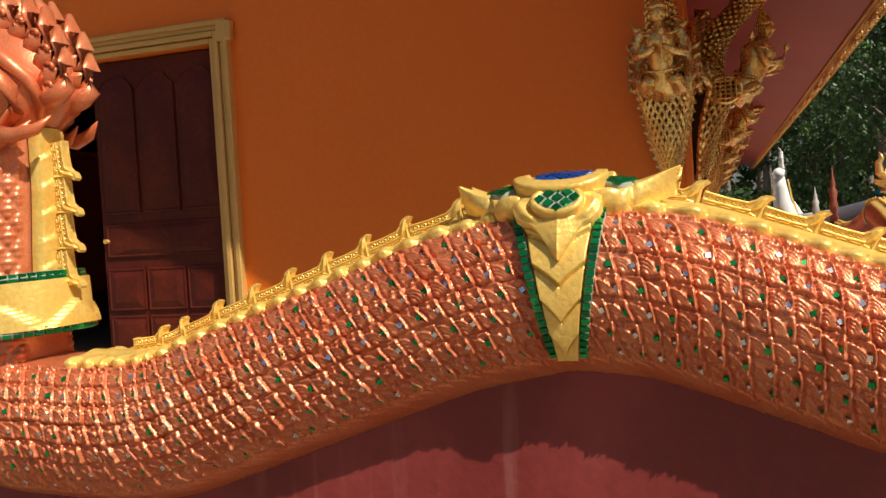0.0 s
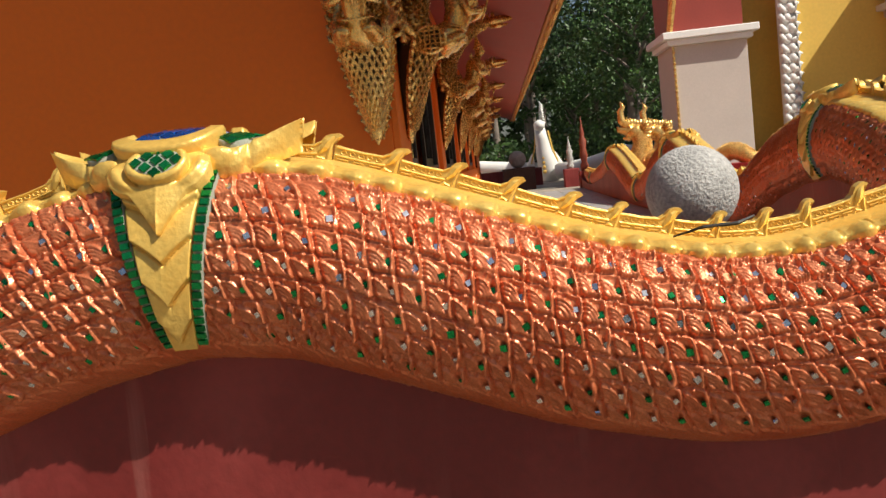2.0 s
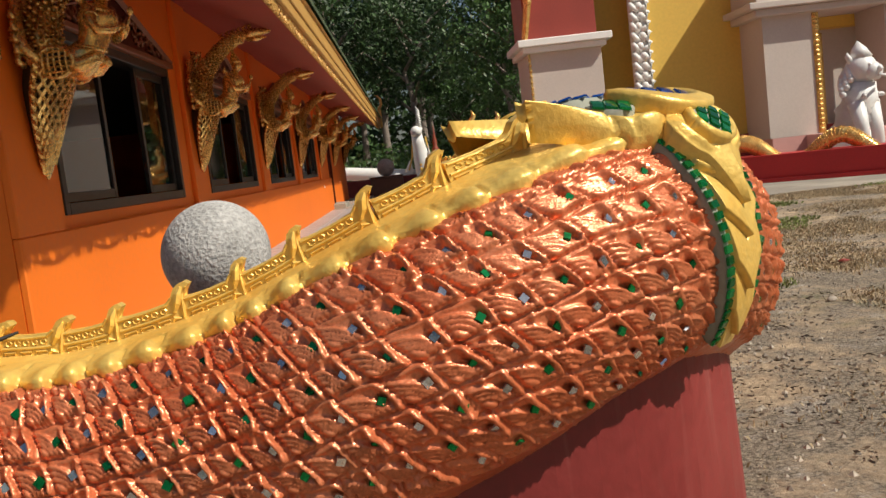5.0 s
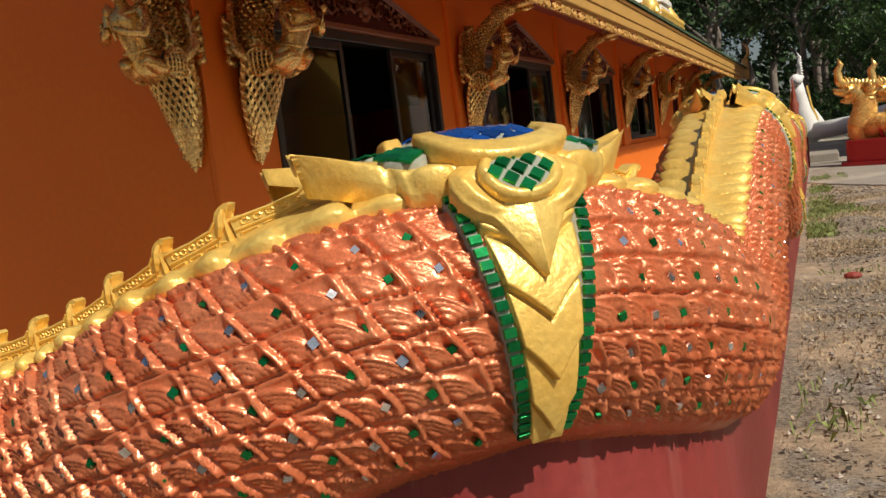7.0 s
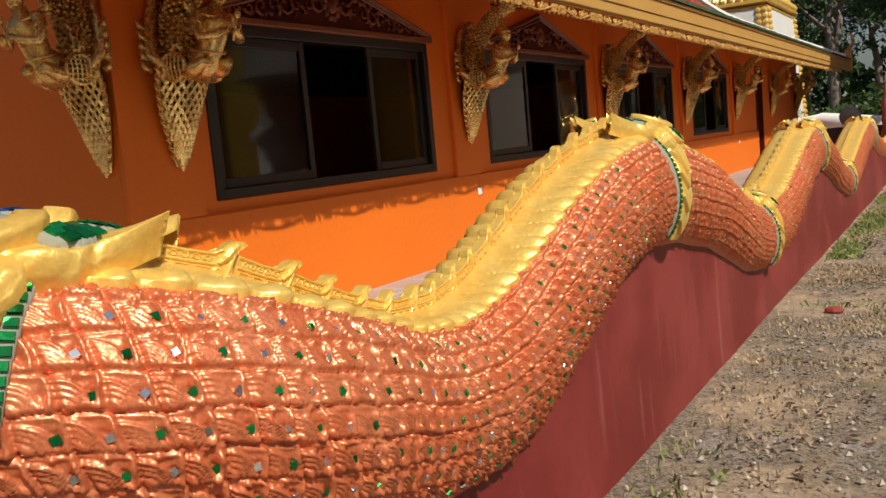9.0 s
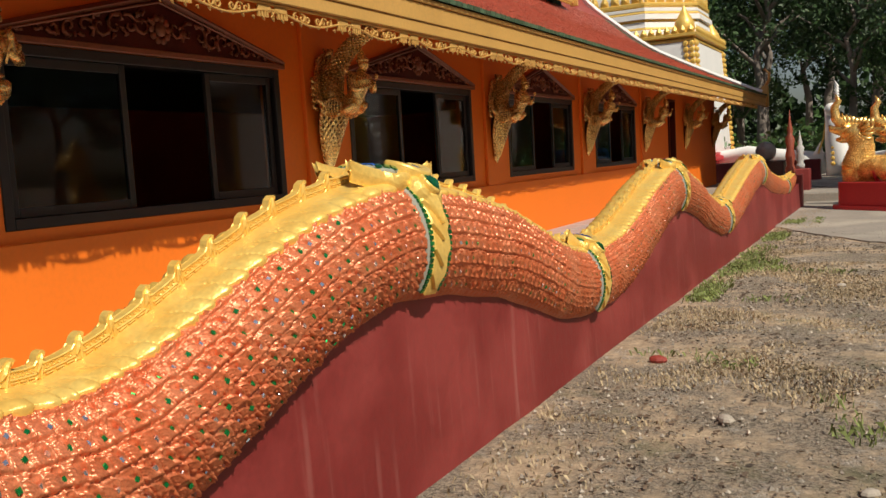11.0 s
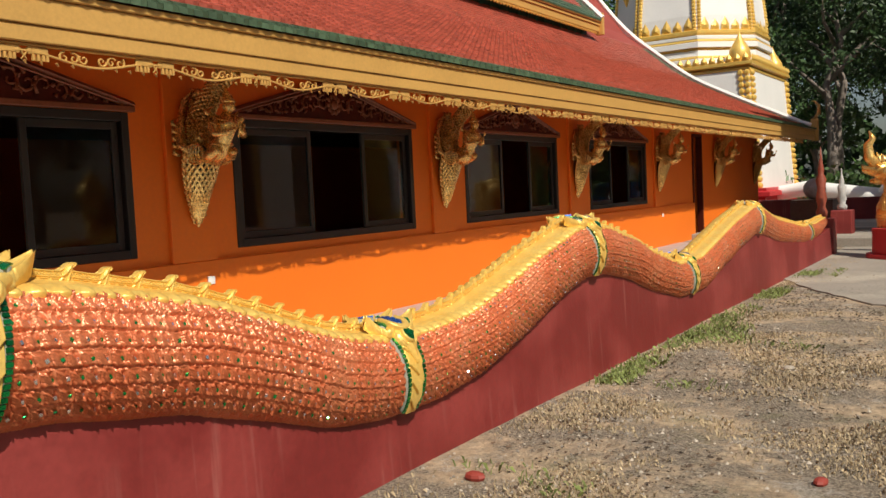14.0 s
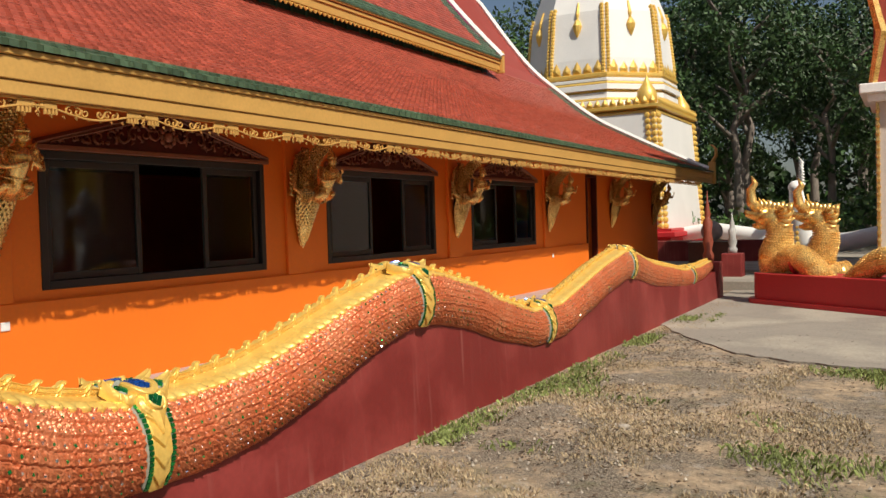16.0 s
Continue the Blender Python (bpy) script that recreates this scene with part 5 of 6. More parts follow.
h = Shape()
h.ball((-2.88, 2.86, 1.93), 0.30, 26, 18, (1.40, 0.74, 0.95))
h.tube([(-2.95, 2.86, 2.0), (-3.25, 2.86, 2.02), (-3.50, 2.86, 2.04), (-3.62, 2.86, 2.14)], [0.24, 0.19, 0.13, 0.06], 14)
h.tube([(-2.85, 2.86, 1.76), (-3.15, 2.86, 1.70), (-3.40, 2.86, 1.70)], [0.15, 0.12, 0.07], 12)
def head_y(x, z, out):
    """Outward reach of the skull at a side point."""
    e = 1 - ((x + 2.88) / 0.42) ** 2 - ((z - 1.93) / 0.285) ** 2
    return 0.222 * math.sqrt(max(0.03, e)) + out
def fold(pts, radii, sg, out=0.004, n=8):
    h.tube([(x, 2.86 + sg * head_y(x, z, out), z) for x, z in pts], radii, n)
for sg in (-1, 1):
    fold([(-3.2, 1.83), (-3.0, 1.84), (-2.86, 1.825), (-2.78, 1.81), (-2.72, 1.83), (-2.72, 1.88), (-2.78, 1.91), (-2.95, 1.92), (-3.2, 1.94)], [0.022, 0.026, 0.026, 0.026, 0.026, 0.026, 0.026, 0.024, 0.02], sg)
    fold([(-3.1, 1.97), (-2.92, 1.985), (-2.78, 1.99), (-2.66, 1.95), (-2.60, 1.88), (-2.61, 1.80), (-2.68, 1.75), (-2.82, 1.73)], [0.018, 0.030, 0.036, 0.038, 0.038, 0.034, 0.028, 0.010], sg)
    fold([(-3.0, 2.04), (-2.86, 2.07), (-2.74, 2.06), (-2.62, 2.00), (-2.54, 1.92), (-2.53, 1.82), (-2.58, 1.74)], [0.015, 0.030, 0.034, 0.034, 0.032, 0.028, 0.008], sg)
    fold([(-2.95, 2.11), (-2.80, 2.13), (-2.66, 2.09)], [0.012, 0.026, 0.008], sg)
    for k, (x, z) in enumerate(((-2.70, 1.69), (-2.60, 1.70))):
        h.tube([(x - 0.12, 2.86 + sg * 0.17, z + 0.03), (x, 2.86 + sg * 0.18, z), (x + 0.09, 2.86 + sg * 0.15, z + 0.02), (x + 0.15, 2.86 + sg * 0.13, z + 0.07)], [0.03, 0.032, 0.024, 0.003], 8)
    for k in range(7):                                      # small curls along the back outline
        an = -0.25 + 0.27 * k
        bx, bz = -2.88 + 0.40 * math.cos(an), 1.93 + 0.27 * math.sin(an)
        tx, tz_ = math.cos(an + 0.7), math.sin(an + 0.7)
        y = 2.86 + sg * 0.07
        h.tube([(bx - 0.05, y, bz - 0.03), (bx + 0.02, y, bz), (bx + 0.04 + tx * 0.04, y, bz + tz_ * 0.06), (bx + 0.02 + tx * 0.06, y, bz + tz_ * 0.12 + 0.02)], [0.045, 0.050, 0.036, 0.012], 8)
        h.tube([(bx + 0.01 + 0.026 * (1 - j / 12) * math.cos(j * 0.9), y + sg * 0.036, bz + 0.02 + 0.026 * (1 - j / 12) * math.sin(j * 0.9)) for j in range(9)], [0.010 - 0.0008 * j for j in range(9)], 6)
    for k in range(4):                                      # teeth
        h.tube([(-2.80 - 0.07 * k, 2.86 + sg * 0.222, 1.905), (-2.805 - 0.07 * k, 2.86 + sg * 0.225, 1.865)], [0.012, 0.002], 6)
for k in range(8):                                          # crest flames along the top
    bx, bz = -2.58 - 0.11 * k, 2.10 + 0.035 * k - 0.002 * k * k
    h.tube([(bx, 2.86, bz - 0.05), (bx + 0.03, 2.86, bz + 0.03), (bx + 0.02, 2.86, bz + 0.11), (bx - 0.03, 2.86, bz + 0.19)], [0.060, 0.056, 0.042, 0.010], 10, 0.6, (0, 1, 0))
    for sg in (-1, 1):
        h.tube([(bx + 0.012 + 0.024 * (1 - j / 12) * math.cos(j * 0.9), 2.86 + sg * 0.034, bz + 0.04 + 0.024 * (1 - j / 12) * math.sin(j * 0.9)) for j in range(9)], [0.009 - 0.0007 * j for j in range(9)], 6)
h.made("head", COPPER, naga, True)
RUBY = mat("red_glass_eye", (0.35, 0.01, 0.02), 0.1, 0.2)
for sg in (-1, 1):
    Shape().ball((-2.88, 2.86 + sg * 0.195, 2.075), 0.036, 12, 8).made("eye", RUBY, naga, True)

# ---- trees ----
def make_tree(seed, height, spread, clear, leaf, count, material):
    """A tapered trunk that forks into limbs, with a crown of many small leaves in uneven clumps."""
    rnd = random.Random(seed)
    t = thing("tree", "tall tree with grey trunk and dense dark green crown", "tree", "trees round the temple yard")
    tr = Shape()
    base = [Vector((0, 0, -0.1))]
    for k in range(1, 7):
        base.append(Vector((rnd.uniform(-.12, .12) * k, rnd.uniform(-.12, .12) * k, height * 0.75 * k / 6)))
    r0 = height * 0.016 + 0.05
    tr.tube(base, [r0 * (1.25 if k == 0 else 1 - 0.13 * k) for k in range(7)], 9)
    tips = []
    for k in range(9):
        f = clear + (1 - clear) * k / 9
        i = min(5, int(f * 6))
        p = base[i].lerp(base[i + 1], f * 6 - i)
        an = k * 2.4 + rnd.uniform(-.4, .4)
        L = spread * rnd.uniform(0.6, 1.0) * (1 - 0.35 * f)
        m1 = p + Vector((math.cos(an) * L * .5, math.sin(an) * L * .5, L * .45))
        m2 = p + Vector((math.cos(an + .2) * L, math.sin(an + .2) * L, L * .8))
        tr.tube([p, m1, m2], [r0 * .45, r0 * .28, r0 * .08], 6)
        tips += [m1, m2, p.lerp(m2, .75) + Vector((rnd.uniform(-1, 1), rnd.uniform(-1, 1), rnd.uniform(0, 1)))]
    tips.append(base[-1])
    tr.made("trunk", BARK, t, True)
    rng = np.random.default_rng(seed)
    clumps = []
    for p in tips:
        for k in range(3):
            clumps.append((np.array(p) + rng.normal(0, spread * .22, 3) * [1, 1, .7], spread * rng.uniform(.16, .34)))
    v, f = [], []
    for k in range(count):
        c, r = clumps[rng.integers(len(clumps))]
        d = rng.normal(0, 1, 3)
        d /= np.linalg.norm(d)
        p = c + d * r * rng.uniform(.35, 1.0) * [1, 1, .75]
        x = rng.normal(0, 1, 3); x /= np.linalg.norm(x)
        y = np.cross(x, rng.normal(0, 1, 3)); y /= np.linalg.norm(y)
        s = leaf * rng.uniform(.6, 1.3)
        o = len(v)
        v += [tuple(p - x * s), tuple(p + y * s * .45), tuple(p + x * s), tuple(p - y * s * .45)]
        f.append((o, o + 1, o + 2, o + 3))
    c = Shape(); c.v, c.f = v, f
    c.made("crown", material, t)
    return t


models = [make_tree(1, 13, 3.8, 0.42, 0.15, 5200, LEAF_DARK), make_tree(2, 11, 3.6, 0.30, 0.15, 5600, LEAF), make_tree(3, 16, 4.2, 0.45, 0.16, 6000, LEAF_DARK), make_tree(4, 7, 3.0, 0.15, 0.13, 4600, LEAF)]
rt = random.Random(8)
spots = []
for row, (yy, n) in enumerate(((48, 13), (57, 15), (68, 17), (78, 18))):
    for k in range(n):
        spots.append((-32 + k * 76 / n + rt.uniform(-1.6, 1.6), yy + rt.uniform(-2.5, 2.5) - (0 if row else 0.0)))
spots = [p for p in spots if not (-4 < p[0] < 7 and p[1] < 51)]
spots += [(7.4, 42.0), (9.5, 46.0), (-2.0, 53.0), (2.6, 52.5), (5.2, 54.0)]
# unseen rows added for window reflections and to hold back sky light
spots += [(31 + rt.uniform(-2, 3), -22 + 4.2 * k) for k in range(18)] + [(-26 + rt.uniform(-2, 2), -12 + 8 * k) for k in range(8)] + [(-24 + 8 * k, -26 + rt.uniform(-2, 2)) for k in range(7)]
first = [True] * 4
for i, (x, y) in enumerate(spots):
    k = rt.choice((0, 1, 2, 2, 3, 1)) if y > 40 else rt.choice((0, 1))
    m = pose(x, y, 0, 0, 0, rt.uniform(0, 360))
    if first[k]:
        models[k].matrix_basis = m
        first[k] = False
    else:
        s = rt.uniform(0.85, 1.15)
        ob = copy_thing(models[k], m)
        ob.scale = (s, s, s)

# low undergrowth at the edge of the wood, uncountable
rng = np.random.default_rng(21)
v, f = [], []
for k in range(26000):
    x, y = rng.uniform(-34, 46), rng.uniform(44, 52)
    hgt = 1.2 + 1.3 * (0.5 + 0.5 * math.sin(x * 0.9) * math.cos(x * 0.37 + 1)) + rng.uniform(-.3, .5)
    p = np.array([x, y, rng.uniform(0.05, 1) ** 0.7 * hgt])
    a = rng.normal(0, 1, 3); a /= np.linalg.norm(a)
    b = np.cross(a, rng.normal(0, 1, 3)); b /= np.linalg.norm(b)
    s = rng.uniform(.10, .24)
    o = len(v)
    v += [tuple(p - a * s), tuple(p + b * s * .5), tuple(p + a * s), tuple(p - b * s * .5)]
    f.append((o, o + 1, o + 2, o + 3))
u = Shape(); u.v, u.f = v, f
tagged(u.made("undergrowth", LEAF), "dense green bushes at the edge of the wood", "bushes", kind="stuff")

# the wood goes on behind, uncountable
rng = np.random.default_rng(22)
n = 24000
p = np.stack([rng.uniform(-60, 75, n), rng.uniform(84, 92, n), rng.uniform(0.02, 1, n)], -1)
p[:, 2] *= 8.5 + 2.5 * np.sin(p[:, 0] * 0.35) + 1.5 * np.sin(p[:, 0] * 0.9 + 1)
a = rng.normal(0, 1, (n, 3)); a /= np.linalg.norm(a, axis=1)[:, None]
b = np.cross(a, rng.normal(0, 1, (n, 3))); b /= np.linalg.norm(b, axis=1)[:, None]
sz = rng.uniform(.30, .65, n)[:, None]
far_wood = Shape()
far_wood.v = [tuple(q_) for q_ in np.stack([p - a * sz, p + b * sz * .5, p + a * sz, p - b * sz * .5], 1).reshape(-1, 3)]
far_wood.f = [(4 * k, 4 * k + 1, 4 * k + 2, 4 * k + 3) for k in range(n)]
tagged(far_wood.made("far_woods", LEAF_DARK), "dark green far wood behind the temple yard", "woods", kind="stuff")

# ---- the white and gold stupa behind the hall ----
SX, SW = -6.00, 3.30                                       # axis, half width at the cornice
stupa = thing("stupa", "white eight-sided stupa with gold leaf borders on a red base", "stupa", at=(SX, 42.7, 0))
def octagon(prof):
    """Radius to the corners and height pairs on an eight-sided plan."""
    s = Shape()
    v = [(r * math.cos(math.radians(22.5 + 45 * k)), r * math.sin(math.radians(22.5 + 45 * k)), z) for r, z in prof for k in range(8)]
    f = [(i * 8 + k, i * 8 + (k + 1) % 8, (i + 1) * 8 + (k + 1) % 8, (i + 1) * 8 + k) for i in range(len(prof) - 1) for k in range(8)]
    return s.add(v, f + [tuple(range(8))[::-1], tuple((len(prof) - 1) * 8 + k for k in range(8))])
def leaf_tip(s, R, u, y, z, w, h):
    """A pointed leaf with a raised rib."""
    s.add([tuple(R @ Vector(p)) for p in ((u - w, y, z), (u - w * 0.9, y - 0.02, z + h * 0.45), (u, y, z + h), (u + w * 0.9, y - 0.02, z + h * 0.45), (u + w, y, z), (u, y - 0.09, z + h * 0.35))],
          [(0, 5, 1), (1, 5, 2), (2, 5, 3), (3, 5, 4), (0, 4, 5), (0, 1, 2), (0, 2, 3), (0, 3, 4)])
Shape().stack((0, 0, 0), [(SW + .95, 0), (SW + .95, 0.4), (SW + .65, 0.45), (SW + .65, 0.8), (SW + .85, 0.85), (SW + .85, 1.0), (SW + .7, 1.05), (SW + .7, 1.15)]).made("red_base", BRIGHT_RED, stupa)
Shape().stack((0, 0, 1.1), [(SW + .30, 0), (SW, 4.75)]).made("lower_block", WHITE, stupa)
for z, w, t in ((5.72, SW + 0.04, 0.12), (5.92, SW + 0.14, 0.16)):
    Shape().stack((0, 0, z), [(w - 0.12, 0), (w, 0.05), (w, t), (w - 0.1, t + 0.06)]).made("cornice", GOLD, stupa)
lf = Shape()
for k in range(4):
    R = pose(0, 0, 0, 0, 0, 90 * k)
    for i in range(-10, 11):
        leaf_tip(lf, R, i * SW / 10.3, -SW - 0.10, 6.10, 0.14, 0.32)
    for side in (-1, 1):
        for i in range(19):
            z = 1.25 + i * 0.245
            w = SW + 0.30 * (1 - (z - 1.1) / 4.75)
            for e in (0.10, 0.34):
                lf.ball(tuple(R @ Vector((side * (w - e), -w - 0.01, z))), 0.125, 6, 5, (1, 0.8, 1))
lf.made("leaf_border", GOLD, stupa)["kind"] = "stuff"
Shape().stack((0, 0, 5.95), [(SW - 0.35, 0), (SW - 0.35, .22), (SW - 0.5, .25)]).made("roof_ledge", WHITE, stupa)
for i, (r, z) in enumerate(((3.52, 6.20), (3.36, 6.55), (3.46, 6.88), (3.34, 7.15))):
    octagon([(r, z), (r, z + 0.20), (r - 0.12, z + 0.24), (r - 0.12, z + 0.36)]).made("moulding", WHITE, stupa)
    octagon([(r - 0.10, z + 0.22), (r - 0.04, z + 0.25), (r - 0.10, z + 0.33)]).made("gold_band", GOLD, stupa)
body_r = lambda z: float(np.interp(z, [7.4, 8.2, 10.2, 12.0, 14.5], [3.22, 3.2, 2.98, 2.3, 0.5]))
octagon([(body_r(z), z) for z in (7.3, 7.8, 8.2, 9.2, 10.2, 12.0, 14.5)]).made("upper_body", WHITE, stupa)
octagon([(3.30, 7.40), (3.36, 7.46), (3.36, 7.56), (3.26, 7.60)]).made("gold_band", GOLD, stupa)
gp = Shape()
for k in range(8):
    R = pose(0, 0, 0, 0, 0, 45 * k)
    flat_y = lambda z: body_r(z) * math.cos(math.radians(22.5))
    for i in range(-2, 3):
        leaf_tip(gp, R, i * 0.45, -flat_y(7.6) - 0.03, 7.58, 0.19, 0.55 if i % 2 == 0 else 0.46)
    C = pose(0, 0, 0, 0, 0, 45 * k + 22.5)
    for i in range(21):
        z = 7.6 + 0.14 * i
        for e in (-0.10, 0.10):
            gp.ball(tuple(C @ Vector((e, -body_r(z) + 0.02, z))), 0.095, 6, 5)
    gp.tube([tuple(R @ Vector((0, -flat_y(z) - 0.03, z))) for z in (9.15, 9.4, 9.6, 9.8, 9.9, 10.1, 10.6)], [0.03, 0.15, 0.20, 0.12, 0.05, 0.08, 0.04], 8)
gp.made("gold_ornament", GOLD, stupa)["kind"] = "stuff"
for sx in (-1, 1):
    for sy in (-1, 1):
        Shape().lathe((sx * (SW - 0.45), sy * (SW - 0.45), 6.12), [(0.40, 0), (0.43, 0.25), (0.40, 0.45), (0.36, 0.55), (0.20, 0.8), (0.06, 1.05), (0.01, 1.25)], 12).made("corner_finial", GOLD, stupa, True)

# ---- the yellow temple ----
FY = 25.0
temple = thing("yellow_temple", "yellow-walled temple with white carved corners and pillared porch", "temple", at=(8.4, FY, 0))
O = Matrix.Translation((-8.4, -FY, 0))
def tpart(s, name, material, label="", smooth=False, parent=None):
    s.v = [tuple(O @ Vector(p)) for p in s.v]
    return s.made(name, material, parent or temple, smooth, label)
tpart(Shape().box(8.8, 13.3, FY, FY + 9, 0.3, 9.0), "wall", YELLOW)
tpart(Shape().box(15.4, 18.8, FY, FY + 9, 0.3, 9.0), "wall", YELLOW)
tpart(Shape().box(13.302, 15.398, FY, FY + 9, 3.6, 9.0), "wall", YELLOW)
tpart(Shape().box(13.302, 15.398, FY + 0.5, FY + 9, 0.3, 3.598), "wall", CREAM)
plinth = Shape()
for z0, z1, d in ((0.0, 0.22, 0.32), (0.22, 0.38, 0.24), (0.38, 0.55, 0.30), (0.55, 0.72, 0.16), (0.72, 0.95, 0.08)):
    plinth.box(8.8 - d, 18.8 + d, FY - d, FY - 0.001, z0 + 0.001, z1, 0.01)
tpart(plinth, "plinth", SOFFIT, "red-brown stepped plinth")
def carved_corner(x):
    s = Shape()
    s.box(x - 0.22, x + 0.22, FY - 0.10, FY + 0.2, 0.7, 9.0, 0.02)
    rr = random.Random(int(x * 10))
    z = 0.85
    while z < 8.8:
        for sg in (-1, 1):
            s.tube([(x + sg * 0.02, FY - 0.12, z), (x + sg * 0.16, FY - 0.17, z + 0.06), (x + sg * 0.24, FY - 0.15, z + 0.20), (x + sg * 0.14, FY - 0.16, z + 0.30)], [0.06, 0.09, 0.075, 0.02], 6)
        s.ball((x + rr.uniform(-.06, .06), FY - 0.15, z + 0.12), 0.11, 7, 5)
        z += 0.27
    return tpart(s, "carved_corner", WHITE, "white carved stucco corner strip", True)
carved_corner(8.65)
carved_corner(18.75)
# door porch
porch = tpart(Shape().box(11.45, 12.95, FY - 1.5, FY - 0.002, 0.75, 3.9), "porch_pier", CREAM)
tpart(Shape().box(14.70, 15.15, FY - 1.5, FY - 0.002, 0.75, 3.9), "porch_pier", CREAM)
tpart(Shape().box(11.2, 15.4, FY - 1.75, FY - 0.002, 3.902, 4.08, 0.02).box(11.0, 15.6, FY - 1.9, FY - 0.002, 4.082, 4.25, 0.02).box(11.25, 15.35, FY - 1.7, FY - 0.002, 4.252, 5.6, 0.02), "porch_cornice", CREAM)
for x in (12.85, 14.85):
    gs = Shape()
    gs.box(x - 0.09, x + 0.09, FY - 1.53, FY - 1.501, 0.76, 3.88, 0.006)
    for k in range(24):
        gs.ball((x, FY - 1.54, 0.86 + k * 0.127), 0.06, 6, 5, (1.2, 0.6, 0.8))
    tpart(gs, "gold_strip", OLD_GOLD)
dl = Shape().box(13.35, 13.85, FY + 0.2, FY + 0.28, 0.75, 3.5, 0.01)
for k in range(7):
    dl.ball((13.6, FY + 0.19, 1.1 + k * 0.36), 0.16, 8, 6, (1, 0.4, 1))
tpart(dl, "door_leaf", OLD_GOLD, "carved gilt door leaf standing open")
for k in range(3):
    tpart(Shape().box(12.4, 16.0 - 0.35 * k, FY - 2.0 - 0.32 * (3 - k), FY - 1.50, 0.25 * k + 0.001, 0.25 * (k + 1), 0.01), "step", PINK)
tpart(Shape().box(11.5, 15.1, FY - 1.499, FY - 0.33, 0.0, 0.75, 0.01), "porch_floor", PINK)
# side wing with white pier and gable piece
tpart(Shape().box(5.52, 7.58, FY + 0.1, FY + 2.2, 0.0, 3.82, 0.01), "wing_pier", CREAM)
tpart(Shape().box(7.582, 8.79, FY + 1.2, FY + 4, 0.0, 8.0), "wing_wall", YELLOW)
tpart(Shape().box(5.38, 7.7, FY - 0.1, FY + 2.3, 3.822, 3.98, 0.02).box(5.24, 7.85, FY - 0.22, FY + 2.4, 3.982, 4.18, 0.02), "wing_cornice", WHITE)
tpart(Shape().box(5.50, 7.5, FY + 0.1, FY + 2.2, 4.182, 8.0), "wing_gable", SOFFIT)
wg = Shape()
wg.box(5.53, 5.59, FY + 0.06, FY + 0.098, 0.3, 3.8)
for k in range(22):
    wg.ball((5.56, FY + 0.06, 0.4 + k * 0.155), 0.05, 6, 4)
wg.tube([(5.48, FY + 0.05, 4.2), (5.65, FY + 0.02, 5.2), (5.42, FY + 0.02, 6.2), (5.45, FY + 0.02, 7.8)], [0.09, 0.12, 0.1, 0.08], 6)
tpart(wg, "wing_gilding", OLD_GOLD)
tpart(Shape().box(5.55, 8.5, FY - 0.06, FY + 0.098, 0.0, 0.42, 0.02), "wing_plinth", SOFFIT)
tpart(Shape().box(5.2, 19.2, FY - 1.2, FY + 9.5, 9.0, 9.3), "roof", ROOF_RED)

